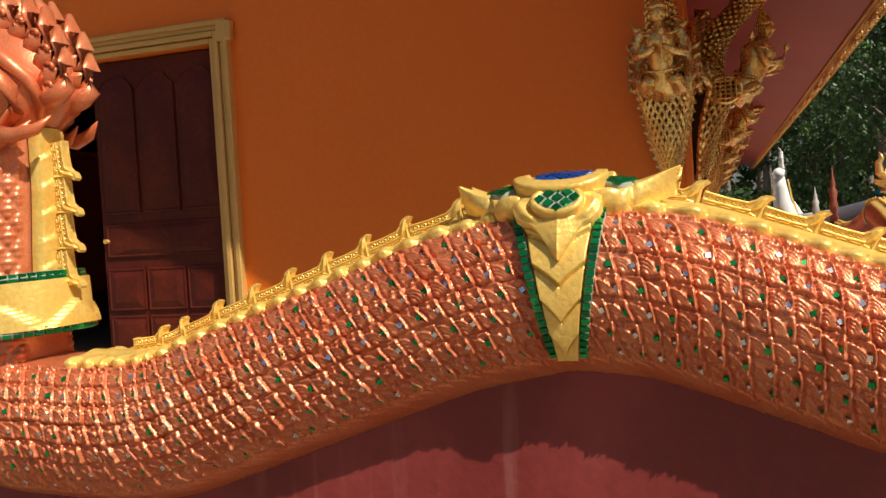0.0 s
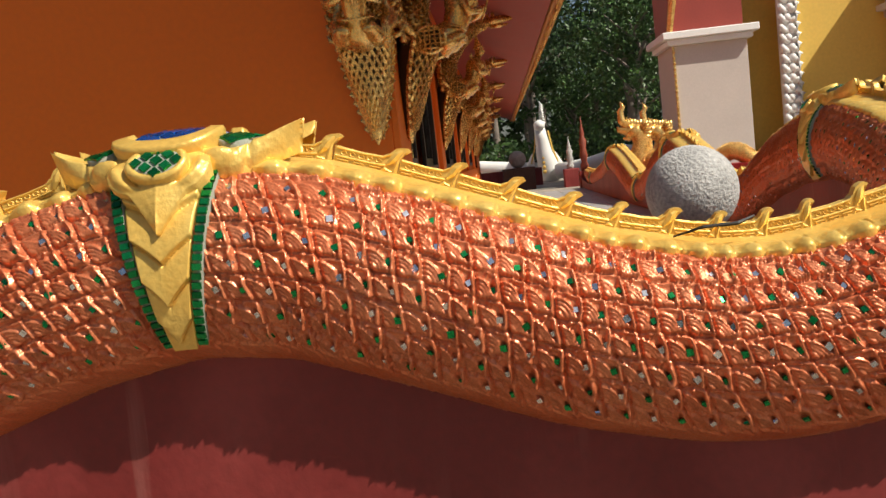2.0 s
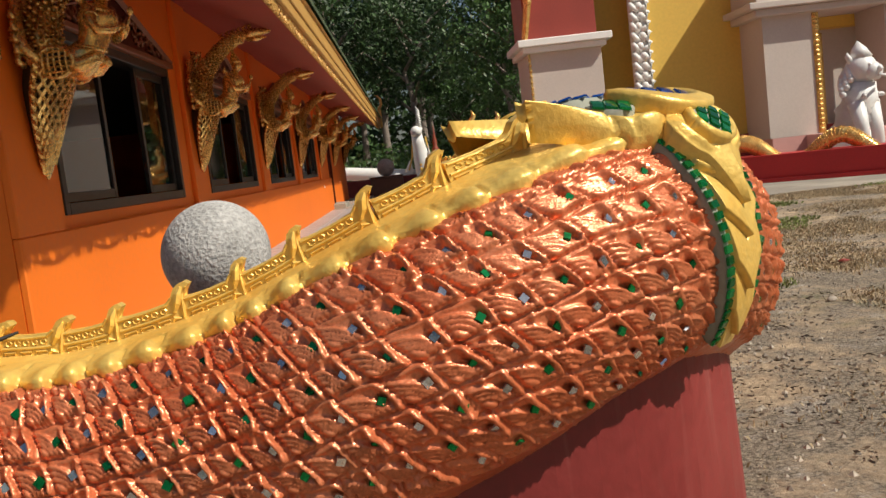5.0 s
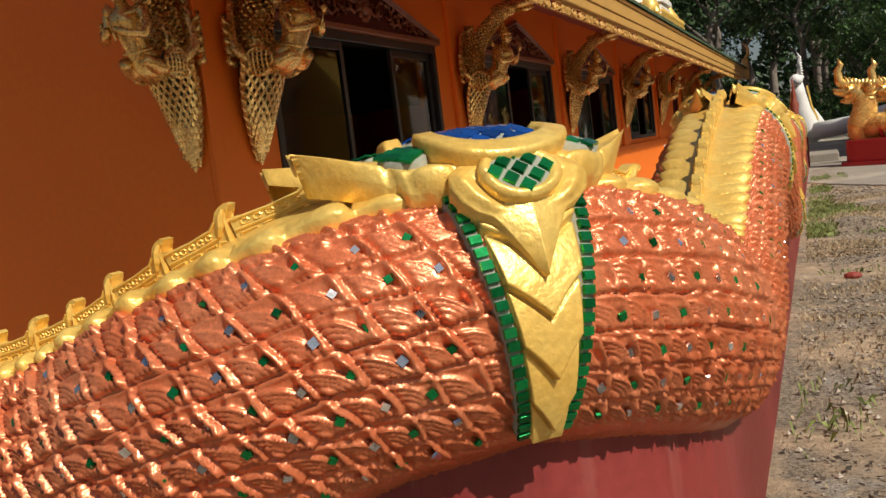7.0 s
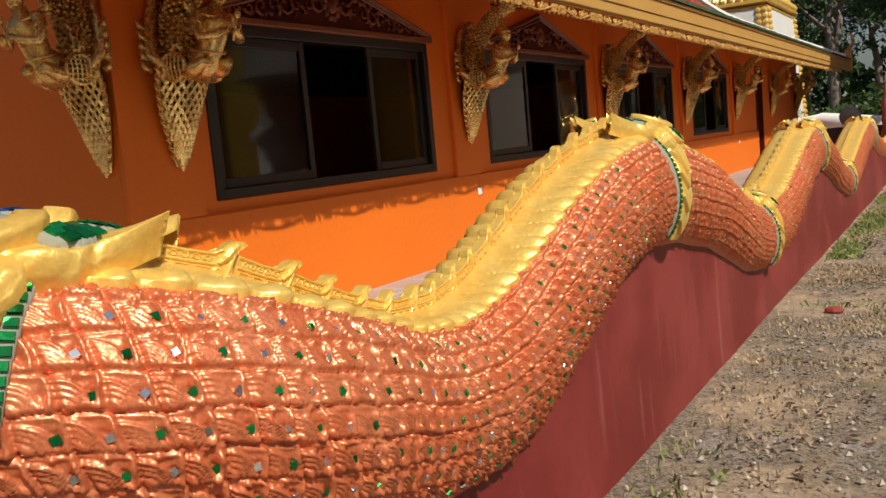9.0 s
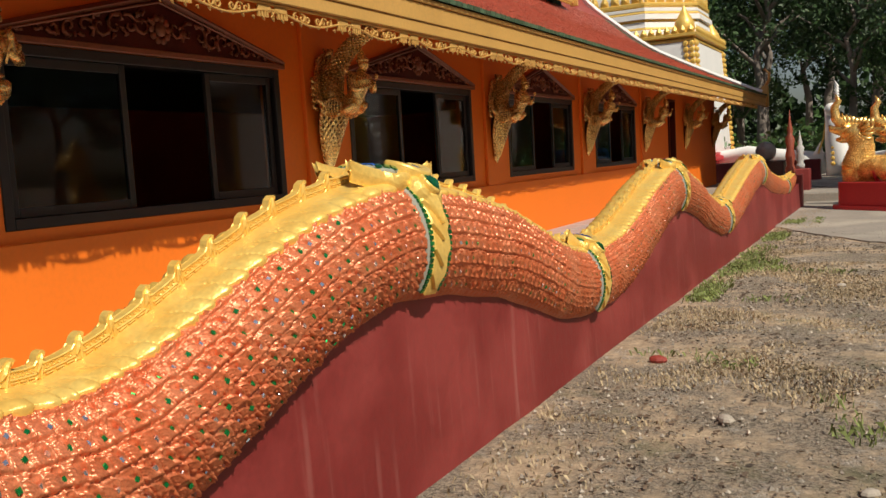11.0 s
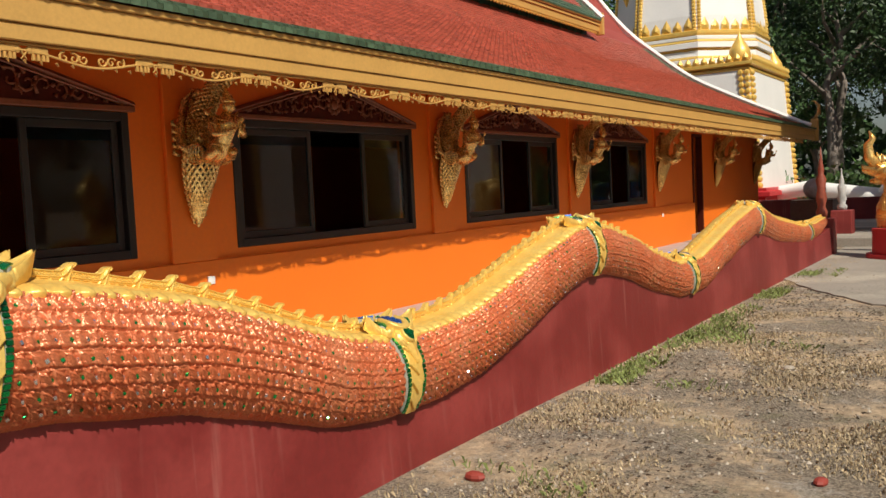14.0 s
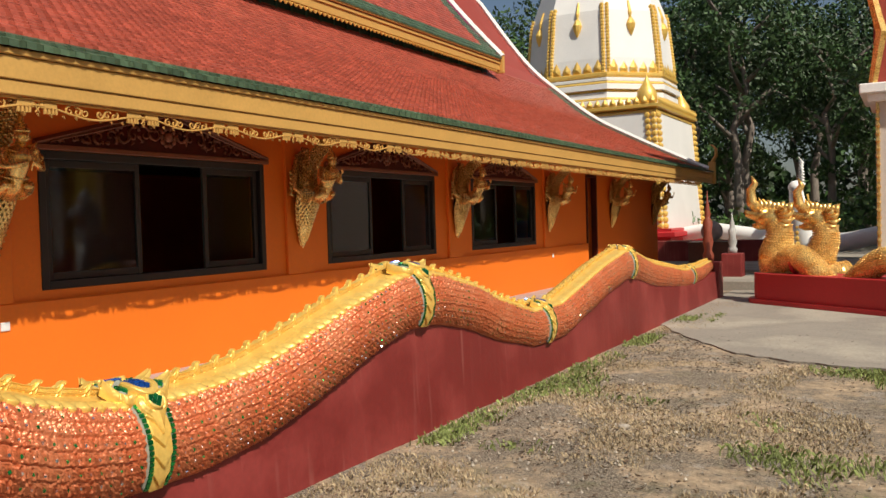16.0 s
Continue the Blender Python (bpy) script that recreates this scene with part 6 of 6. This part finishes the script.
# ---- lion statues ----
def lion(name, x, y, h, turn, material, label, ped):
    """A seated guardian lion as one plain shape."""
    s = Shape()
    k = h / 2.0
    P = lambda *p: tuple(c * k for c in p)
    s.tube([P(0, 0.35, 0.0), P(0, 0.30, 0.35), P(0, 0.10, 0.75), P(0, -0.05, 1.05), P(0, -0.08, 1.3)], [c * k for c in (0.34, 0.40, 0.33, 0.30, 0.24)], 14)
    for sg in (-1, 1):
        s.tube([P(sg * 0.20, -0.22, 0.0), P(sg * 0.20, -0.20, 0.5), P(sg * 0.20, -0.10, 0.95)], [c * k for c in (0.10, 0.105, 0.15)], 10)
        s.tube([P(sg * 0.20, -0.15, 0.06), P(sg * 0.20, -0.42, 0.05)], [0.11 * k, 0.09 * k], 8)
        s.ball(P(sg * 0.30, 0.25, 0.28), 0.28 * k, 10, 8, (0.7, 1.1, 1))
        s.tube([P(sg * 0.32, 0.1, 0.06), P(sg * 0.32, -0.15, 0.06)], [0.11 * k, 0.09 * k], 8)
        s.tube([P(sg * 0.17, -0.05, 1.62), P(sg * 0.24, -0.02, 1.75), P(sg * 0.20, 0.0, 1.82)], [0.06 * k, 0.05 * k, 0.005], 6)
        s.ball(P(sg * 0.09, -0.32, 1.56), 0.045 * k, 8, 6)
    s.ball(P(0, -0.10, 1.50), 0.27 * k, 16, 12, (1, 1, 1.0))
    s.tube([P(0, -0.25, 1.46), P(0, -0.42, 1.42)], [0.18 * k, 0.13 * k], 10)
    s.ball(P(0, -0.44, 1.48), 0.06 * k, 8, 6)
    s.tube([P(-0.12, -0.50, 1.37), P(0, -0.53, 1.355), P(0.12, -0.50, 1.37)], 0.025 * k, 6)
    for r in range(3):                                      # curled mane
        for i in range(16):
            a = math.pi * (0.0 + i / 15)
            rr = (0.27 + 0.05 * r) * k
            zz = 1.45 - 0.12 * r
            s.ball((math.cos(a) * rr, (-0.08 + 0.05 * r) * k + 0.10 * k * math.sin(a), zz * k + math.sin(a) * rr * 1.05 - 0.1 * k), 0.065 * k, 6, 5)
    s.tube([P(0, -0.1, 1.70), P(0, -0.08, 1.86), P(0, -0.06, 2.0)], [0.20 * k, 0.12 * k, 0.01], 10)
    for i in range(9):
        a = math.pi * i / 8
        s.ball((math.cos(a) * 0.25 * k, -0.30 * k + 0.05 * k * math.sin(a), 1.05 * k + 0.02 * k * math.sin(a)), 0.04 * k, 6, 5)
    ob = s.made(name, material, None, True)
    ob.matrix_world = pose(x, y, 0.12, 0, 0, turn)
    tagged(ob, label, "statue", group="guardian lions")
    pd = Shape().box(-0.55 * k, 0.55 * k, -0.62 * k, 0.75 * k, 0, 0.12, 0.02).made("statue_base", BRIGHT_RED, None)
    pd.matrix_world = pose(x, y, 0, 0, 0, turn)
    tagged(pd, "low red painted base under a guardian lion", "statue base", group="lion bases")
SILVER_PAINT = mat("white_silver_paint", (0.74, 0.74, 0.73), 0.5, 0.05, 0.12, 4, 40, 0.2)
lion("lion_statue", 12.62, 21.2, 2.72, 28, SILVER_PAINT, "white seated guardian lion statue on a red base", 0.1)
lion("lion_statue", 13.97, 18.7, 2.50, 34, OLD_GOLD, "gold seated guardian lion statue on a red base", 0.1)

# ---- gold serpent on a red plinth, across the yard ----
gn = thing("gold_serpent", "gold serpent with raised heads on a bright red plinth", "serpent statue", at=(3.9, 22.2, 0))
d = Vector((0.80, -0.60, 0)).normalized()
nrm = Vector((-d.y, d.x, 0))
pl = Shape()
for (w, z0, z1, e) in ((0.50, 0.0, 0.10, 0.05), (0.42, 0.101, 0.56, 0.0)):
    ring = [d * (11.0) - nrm * w, d * 11.0 + nrm * w] + [d * (0.15 - (w + e) * math.sin(a)) + nrm * w * math.cos(a) for a in np.linspace(0, math.pi, 13)]
    n = len(ring)
    pl.add([(p.x, p.y, z0) for p in ring] + [(p.x, p.y, z1) for p in ring], [tuple(range(n))[::-1], tuple(n + k for k in range(n))] + [(k, (k + 1) % n, n + (k + 1) % n, n + k) for k in range(n)])
pl.made("plinth", BRIGHT_RED, gn)
def scaled_tube(s, pts, radii, knob):
    s.tube(pts, radii, 16)
    run = 0.0
    for i in range(len(pts) - 1):
        a, b = Vector(pts[i]), Vector(pts[i + 1])
        m = max(1, int((b - a).length / (knob * 0.95)))
        ax = (b - a).normalized()
        u = ax.cross(Vector((0, 0, 1)) if abs(ax.z) < 0.9 else Vector((0, 1, 0))).normalized()
        v = ax.cross(u)
        for j in range(m):
            f = j / m
            c, r = a.lerp(b, f), radii[i] * (1 - f) + radii[i + 1] * f
            k2 = max(8, int(math.tau * r / (knob * 1.15)))
            for k in range(k2):
                an = (k + 0.5 * ((i + j) % 2)) * math.tau / k2
                s.ball(tuple(c + (u * math.cos(an) + v * math.sin(an)) * r * 0.985), knob * 0.44, 6, 4)
coil = Shape()
S = np.linspace(0.25, 10.6, 90)
pts = [d * s + Vector((0, 0, 0.60 + 0.27 * math.cos((s - 0.55) * 3.4) - 0.02 * s * 0.3)) for s in S]
scaled_tube(coil, pts, [0.215 - 0.008 * s for s in S], 0.042)
coil.made("coil", OLD_GOLD, gn, True)
def serpent_neck(at, k, name="neck"):
    nk = Shape()
    P = lambda x, y, z: Vector(at) + Vector((x, y, z)) * k
    path = [P(0.52, -0.2, 0.48), P(0.22, -0.05, 0.36), P(0.05, 0, 0.48), P(0.02, 0, 0.75), P(0.12, 0, 1.02), P(0.14, 0, 1.25), P(0.0, -0.02, 1.42)]
    scaled_tube(nk, path, [c * k for c in (0.20, 0.24, 0.27, 0.27, 0.25, 0.22, 0.19)], 0.042)
    nk.made(name, OLD_GOLD, gn, True)
    h = Shape()
    h.ball(tuple(P(-0.02, -0.02, 1.45)), 0.21 * k, 14, 10, (1.25, 0.85, 0.95))
    h.tube([P(-0.05, -0.02, 1.52), P(-0.28, -0.03, 1.50), P(-0.42, -0.03, 1.54), P(-0.46, -0.03, 1.62)], [c * k for c in (0.16, 0.11, 0.07, 0.02)], 10)
    h.tube([P(-0.05, -0.02, 1.36), P(-0.24, -0.03, 1.31), P(-0.34, -0.03, 1.32)], [c * k for c in (0.12, 0.07, 0.03)], 8)
    h.tube([P(-0.20, -0.02, 1.58), P(-0.34, -0.02, 1.75), P(-0.36, -0.02, 1.98), P(-0.28, -0.02, 2.10), P(-0.34, -0.02, 2.24)], [c * k for c in (0.11, 0.10, 0.08, 0.06, 0.01)], 10)
    for i in range(8):
        x = -0.20 + 0.07 * i
        h.tube([P(x, -0.02, 1.55), P(x + 0.03, -0.02, 1.70 + 0.02 * (i % 3)), P(x - 0.02, -0.02, 1.84 - 0.025 * i)], [c * k for c in (0.08, 0.06, 0.006)], 7)
    for sg in (-1, 1):
        for i in range(6):
            an = -1.2 + 0.45 * i
            h.tube([P(0.05 + 0.10 * math.cos(an), sg * 0.16, 1.45 + 0.12 * math.sin(an)), P(0.10 + 0.20 * math.cos(an), sg * 0.18, 1.45 + 0.22 * math.sin(an)), P(0.12 + 0.26 * math.cos(an + .3), sg * 0.16, 1.45 + 0.28 * math.sin(an + .3))], [c * k for c in (0.05, 0.045, 0.005)], 6)
        h.ball(tuple(P(-0.18, sg * 0.14, 1.58)), 0.035 * k, 6, 5)
    h.made("head", OLD_GOLD, gn, True)["kind"] = "stuff"
serpent_neck((0.0, 0.05, 0.10), 1.0)
serpent_neck((0.70, 0.95, 0.05), 1.0)
Shape().tube([(0.50 + 0.23 * math.cos(a) * 0.6, -0.30 + 0.23 * math.cos(a) * 0.8, 0.78 + 0.24 * math.sin(a)) for a in np.linspace(0, math.tau, 18)], 0.035, 6).made("ribbon", BRIGHT_RED, gn)

# ---- white serpent further back ----
ws = thing("white_serpent", "white serpent with gold edges and a raised head", "serpent statue", at=(2.5, 39.5, 0))
wb = Shape()
wb.tube([(0.2, 0.2, 0), (0.15, 0, 0.7), (0.0, -0.1, 1.4), (-0.05, -0.15, 2.0), (-0.10, -0.25, 2.45)], [0.55, 0.48, 0.36, 0.28, 0.24], 14)
wb.ball((-0.1, -0.35, 2.55), 0.28, 12, 9, (0.9, 1.2, 0.9))
for k in range(8):
    wb.tube([(0.0, -0.1 + 0.03 * k, 2.55 + 0.10 * k), (0.12, 0.05, 2.68 + 0.11 * k), (-0.02, 0.08, 2.85 + 0.12 * k)], [0.14 - 0.012 * k, 0.09 - 0.006 * k, 0.006], 6)
for sg in (-1, 1):
    wb.tube([(sg * 0.5, 0.2, 0.1), (sg * 0.62, 0.1, 0.8), (sg * 0.5, 0.05, 1.35)], [0.28, 0.22, 0.02], 8, 0.5)
wb.made("neck_and_head", WHITE, ws, True)
ge = Shape()
for k in range(9):
    ge.ball((-0.05, -0.30 - 0.03 * (8 - k) * 0.5, 0.5 + 0.2 * k), 0.09, 6, 5)
for sg in (-1, 1):
    ge.tube([(sg * 0.28, -0.1, 2.3), (sg * 0.40, -0.05, 1.5), (sg * 0.60, 0.0, 0.9)], 0.04, 6)
ge.made("gold_edging", GOLD, ws)
wt = Shape()
wt.tube([(-0.4, 0.2, 0.55), (-1.6, 0.6, 0.75), (-3.4, 1.2, 1.05), (-5.2, 1.6, 0.80), (-7.0, 2.0, 0.45)], [0.38, 0.34, 0.30, 0.26, 0.20], 12)
wt.made("tail", WHITE, ws, True)
wt = Shape()
wt.tube([(0.5, -0.6, 0.45), (1.8, -1.2, 0.60), (3.4, -1.8, 1.0), (5.5, -2.2, 0.7), (8.5, -2.6, 0.55)], [0.34, 0.32, 0.30, 0.28, 0.22], 12)
wt.made("tail", WHITE, ws, True)
def spire(x, y, z, h, material, label):
    s = Shape().lathe((0, 0, 0), [(0.10, 0), (0.11, 0.1 * h), (0.07, 0.16 * h), (0.105, 0.28 * h), (0.075, 0.4 * h), (0.10, h * 0.55), (0.05, h * 0.62), (0.06, h * 0.68), (0.02, h * 0.85), (0.005, h)], 10)
    ob = s.made("spire_post", material, None, True)
    ob.location = (x, y, z)
    tagged(ob, label, "post", group="spire posts")
spire(2.62, 22.88, 0.72, 1.40, mat("rust_red_paint", (0.24, 0.055, 0.03), 0.5, fine=15, bump=0.6, dist=0.02), "rust-red moulded spire post on the wall's end pier")
sb = Shape().box(2.3, 2.75, 25.8, 26.25, 0, 0.75, 0.02).made("post_base", RED_WALL)
tagged(sb, "dark red square base under a grey post", "post base")
spire(2.52, 26.02, 0.75, 0.95, GRANITE, "grey moulded spire post on a dark red base")
bw = Shape().box(1.0, 3.5, 24.6, 27.0, -0.05, 0.22, 0.02)
tagged(bw.made("floor_landing", CONCRETE), "grey landing at the end of the terrace", "floor", kind="structure")
dw = Shape().box(-4.0, 2.2, 36.4, 36.9, 0, 0.75, 0.02)
tagged(dw.made("wall_far", RED_WALL), "dark red low wall behind the hall", "wall", kind="structure")

# ---- blue pickup in the distance ----
tk = thing("pickup_truck", "blue pickup truck with canopy parked under the trees", "truck", at=(7.0, 38.5, 0))
Shape().box(-0.9, 0.9, -2.4, 2.4, 0.45, 1.0, 0.08).made("body", TRUCK_BLUE, tk)
cb = Shape().stack((0, 0.2, 1.0), [(0.88, 0), (0.74, 0.62)])
cb.v = [(x, 0.2 + (y - 0.2) * 1.9, z) for x, y, z in cb.v]
cb.made("cab", TRUCK_BLUE, tk)
wn2 = Shape()
wn2.box(-0.68, 0.68, -1.52, -1.49, 1.12, 1.50).box(0.815, 0.83, -1.1, 1.3, 1.12, 1.45).box(-0.83, -0.815, -1.1, 1.3, 1.12, 1.45)
wn2.made("window", GLASS, tk)
for sx in (-0.85, 0.85):
    for sy in (-1.5, 1.5):
        Shape().tube([(sx - 0.1, sy, 0.34), (sx + 0.1, sy, 0.34)], 0.34, 16).made("wheel", RUBBER, tk)

# ---- concrete yard ----
yard = Shape()
rr = random.Random(5)
line = [(2.80, 18.4), (3.4, 17.3), (3.75, 16.8), (4.3, 16.0), (5.0, 15.5), (5.9, 15.35), (7, 15.2), (9, 15.0), (12, 14.6), (16, 14), (25, 12)]
edge = [(x + rr.uniform(-.02, .02), float(np.interp(x, *zip(*line))) + rr.uniform(-.05, .05)) for x in np.concatenate([np.linspace(2.80, 6, 26), np.linspace(6.2, 25, 40)])]
far = [(40, 10), (40, 60), (-20, 60), (-20, 31.5), (2.75, 31.5)]
o = edge + far
yard.add([(x, y, 0.022) for x, y in o] + [(x, y, -0.06) for x, y in o], [tuple(range(len(o)))] + [(k, len(o) + k, len(o) + (k + 1) % len(o), (k + 1) % len(o)) for k in range(len(o))])
tagged(yard.made("pavement", CONCRETE), "worn grey concrete yard with an uneven edge", "pavement", kind="structure")

# ---- grass, dry litter and pebbles on the soil ----
def blades(name, count, material, label, place, size, seed):
    rng = np.random.default_rng(seed)
    v, f = [], []
    n = 0
    while n < count:
        x, y, dens = place(rng)
        if rng.uniform() > dens:
            continue
        n += 1
        an, ln, lean = rng.uniform(0, math.tau), size * rng.uniform(.5, 1.3), rng.uniform(.2, 1.1)
        dx, dy = math.cos(an), math.sin(an)
        w = 0.0035 + 0.003 * rng.uniform()
        o = len(v)
        v += [(x - dy * w, y + dx * w, -0.01), (x + dy * w, y - dx * w, -0.01), (x + dx * ln * lean * .5 + dy * w * .7, y + dy * ln * lean * .5 - dx * w * .7, ln * .7), (x + dx * ln * lean, y + dy * ln * lean, ln * (1.0 - .35 * lean))]
        f += [(o, o + 1, o + 2), (o, o + 2, o + 3)]
    s = Shape(); s.v, s.f = v, f
    tagged(s.made(name, material), label, "grass", kind="stuff")


def patchy(lo, hi, scale, cut):
    def place(rng):
        x, y = rng.uniform(2.9, 11), rng.uniform(2.0, 22.0) ** 1.0
        k = noise.noise((x * scale, y * scale, lo)) + 0.35 * noise.noise((x * scale * 3, y * scale * 3, hi))
        edge = 0.22 if x < 3.2 and y > 11 else 0.0
        if y > 15.2 and x > 3.5:
            return x, y, 0.0
        return x, y, max(0.0, min(1.0, (k - cut + edge) * 3)) * (0.12 if y < 7.2 and x < 4.6 else 1.0)
    return place


blades("grass", 20000, GRASS, "patchy short green grass on the soil", patchy(3.1, 7.7, 0.55, 0.22), 0.055, 31)
blades("dry_grass", 110000, DRY_GRASS, "thin straw-coloured dry grass litter on the soil", patchy(9.4, 1.3, 0.9, -0.12), 0.030, 32)
rng = np.random.default_rng(33)
pb = Shape()
for k in range(7000):
    x, y = 2.86 + rng.gamma(1.6, 0.8), rng.uniform(2.2, 18)
    if x > 9:
        continue
    r = 0.004 + 0.016 * rng.uniform() ** 4
    a = rng.uniform(0, math.tau)
    c, s_ = math.cos(a) * r, math.sin(a) * r
    e = rng.uniform(.6, 1.0)
    o = [(x + c, y + s_, 0.006), (x - s_ * e, y + c * e, 0.006), (x - c, y - s_, 0.006), (x + s_ * e, y - c * e, 0.006), (x, y, r * .9 + 0.006), (x, y, -0.01)]
    pb.add(o, [(0, 1, 4), (1, 2, 4), (2, 3, 4), (3, 0, 4), (1, 0, 5), (2, 1, 5), (3, 2, 5), (0, 3, 5)])
ll = Shape()
for k in range(16000):
    x, y = 2.86 + rng.gamma(1.8, 1.0), rng.uniform(2.0, 19)
    if x > 10 or noise.noise((x * 0.9, y * 0.9, 3.0)) + 0.5 * noise.noise((x * 3, y * 3, 8.0)) < -0.10:
        continue
    r, a, t_ = 0.006 + 0.020 * rng.uniform() ** 2.5, rng.uniform(0, math.tau), rng.uniform(.2, .5)
    cx, sy = math.cos(a) * r, math.sin(a) * r
    z = 0.012 + rng.uniform(0, .006)
    ll.add([(x - cx, y - sy, z), (x - sy * t_, y + cx * t_, z + r * .35), (x + cx, y + sy, z + r * rng.uniform(0, .5)), (x + sy * t_, y - cx * t_, z - .004)], [(0, 1, 2), (0, 2, 3)])
tagged(ll.made("leaf_litter", LITTER), "dark dead leaves and bark scraps on the soil", "leaf litter", kind="stuff")
tagged(pb.made("pebbles", PEBBLE), "pale pebbles and rubble scattered on the soil", "pebbles", kind="stuff")
for k, (x, y, r) in enumerate(((3.25, 8.6, 0.05), (4.6, 6.6, 0.035), (4.9, 9.3, 0.04), (3.9, 7.4, 0.045), (5.4, 8.0, 0.035), (4.2, 12.0, 0.04))):
    st = Shape().ball((0, 0, 0), r, 8, 6, (1.3, 0.9, 0.6)).made("stone", PEBBLE if k % 2 else SOFFIT, None)
    st.matrix_world = pose(x, y, r * 0.45, 0, 0, 40 * k)
    tagged(st, "broken brick and pale stone lying on the soil", "stone", group="loose stones")

# ---- mirror tiles on the serpent's scales ----
small = {0: tile_mesh("tile", 0.020, 0.020, 0.005, GREEN_MIRROR), 1: tile_mesh("tile", 0.020, 0.020, 0.005, SILVER_MIRROR)}
joined = {0: Shape(), 1: Shape()}
rt2 = random.Random(17)
near = 0
for ib in range(1, 13):
    for sg in (1, -1):
        for ia in range(-12, int(count_d[-1]) + 4):
            b = ib + 0.62
            for _ in range(3):
                aa = ia + 0.70 + 0.42 * b
                b = ib + 0.62 - 0.14 * math.sin(aa * 0.21)
            th = b / ROWS_ROUND * math.tau
            if not RIBBON + 0.10 < th < 2.42 or not 0.5 < aa < count_d[-1] - 4:
                continue
            q = float(np.interp(aa, count_d, qd))
            if any(abs(q - bq) < 0.115 * k for bq, k in BANDS):
                continue
            kind = (ia + ib) % 2
            size = float(cell_size(q)) / 0.070 * rt2.uniform(0.75, 1.0)
            m = on_skin(q, sg * th, (0.0085 + rt2.uniform(-.0005, .002)) * size, rt2.uniform(15, 50), (rt2.uniform(-14, 14), rt2.uniform(-14, 14))) @ Matrix.Diagonal((size, size, 1, 1))
            if sg > 0 and 3.6 < q < 6.6 and 3 <= ib <= 8 and near < 300:
                piece_of("tile", small[kind], GREEN_MIRROR, naga, m)
                near += 1
            else:
                joined[kind].add([tuple(m @ p.co) for p in small[kind].vertices], [tuple(p.vertices) for p in small[kind].polygons])
for kind, material in ((0, GREEN_MIRROR), (1, SILVER_MIRROR)):
    tagged(joined[kind].made("mirror_tiles", material, naga), kind="stuff")

# ---- terrace tiles ----
tt = tile_mesh("floor_tile", 0.395, 0.395, 0.010, TERRACE)
for i in range(7):
    for j in range(42):
        x, y = -0.155 + 0.2 + i * 0.4, 3.45 + j * 0.46
        if x < 2.45 and y < 22.8 and (y > 4.0 or x < 1.8):
            piece_of("floor_tile", tt, TERRACE, terrace, pose(x, y, FLOOR + 0.001) @ Matrix.Diagonal((1, 1.15, 1, 1)))
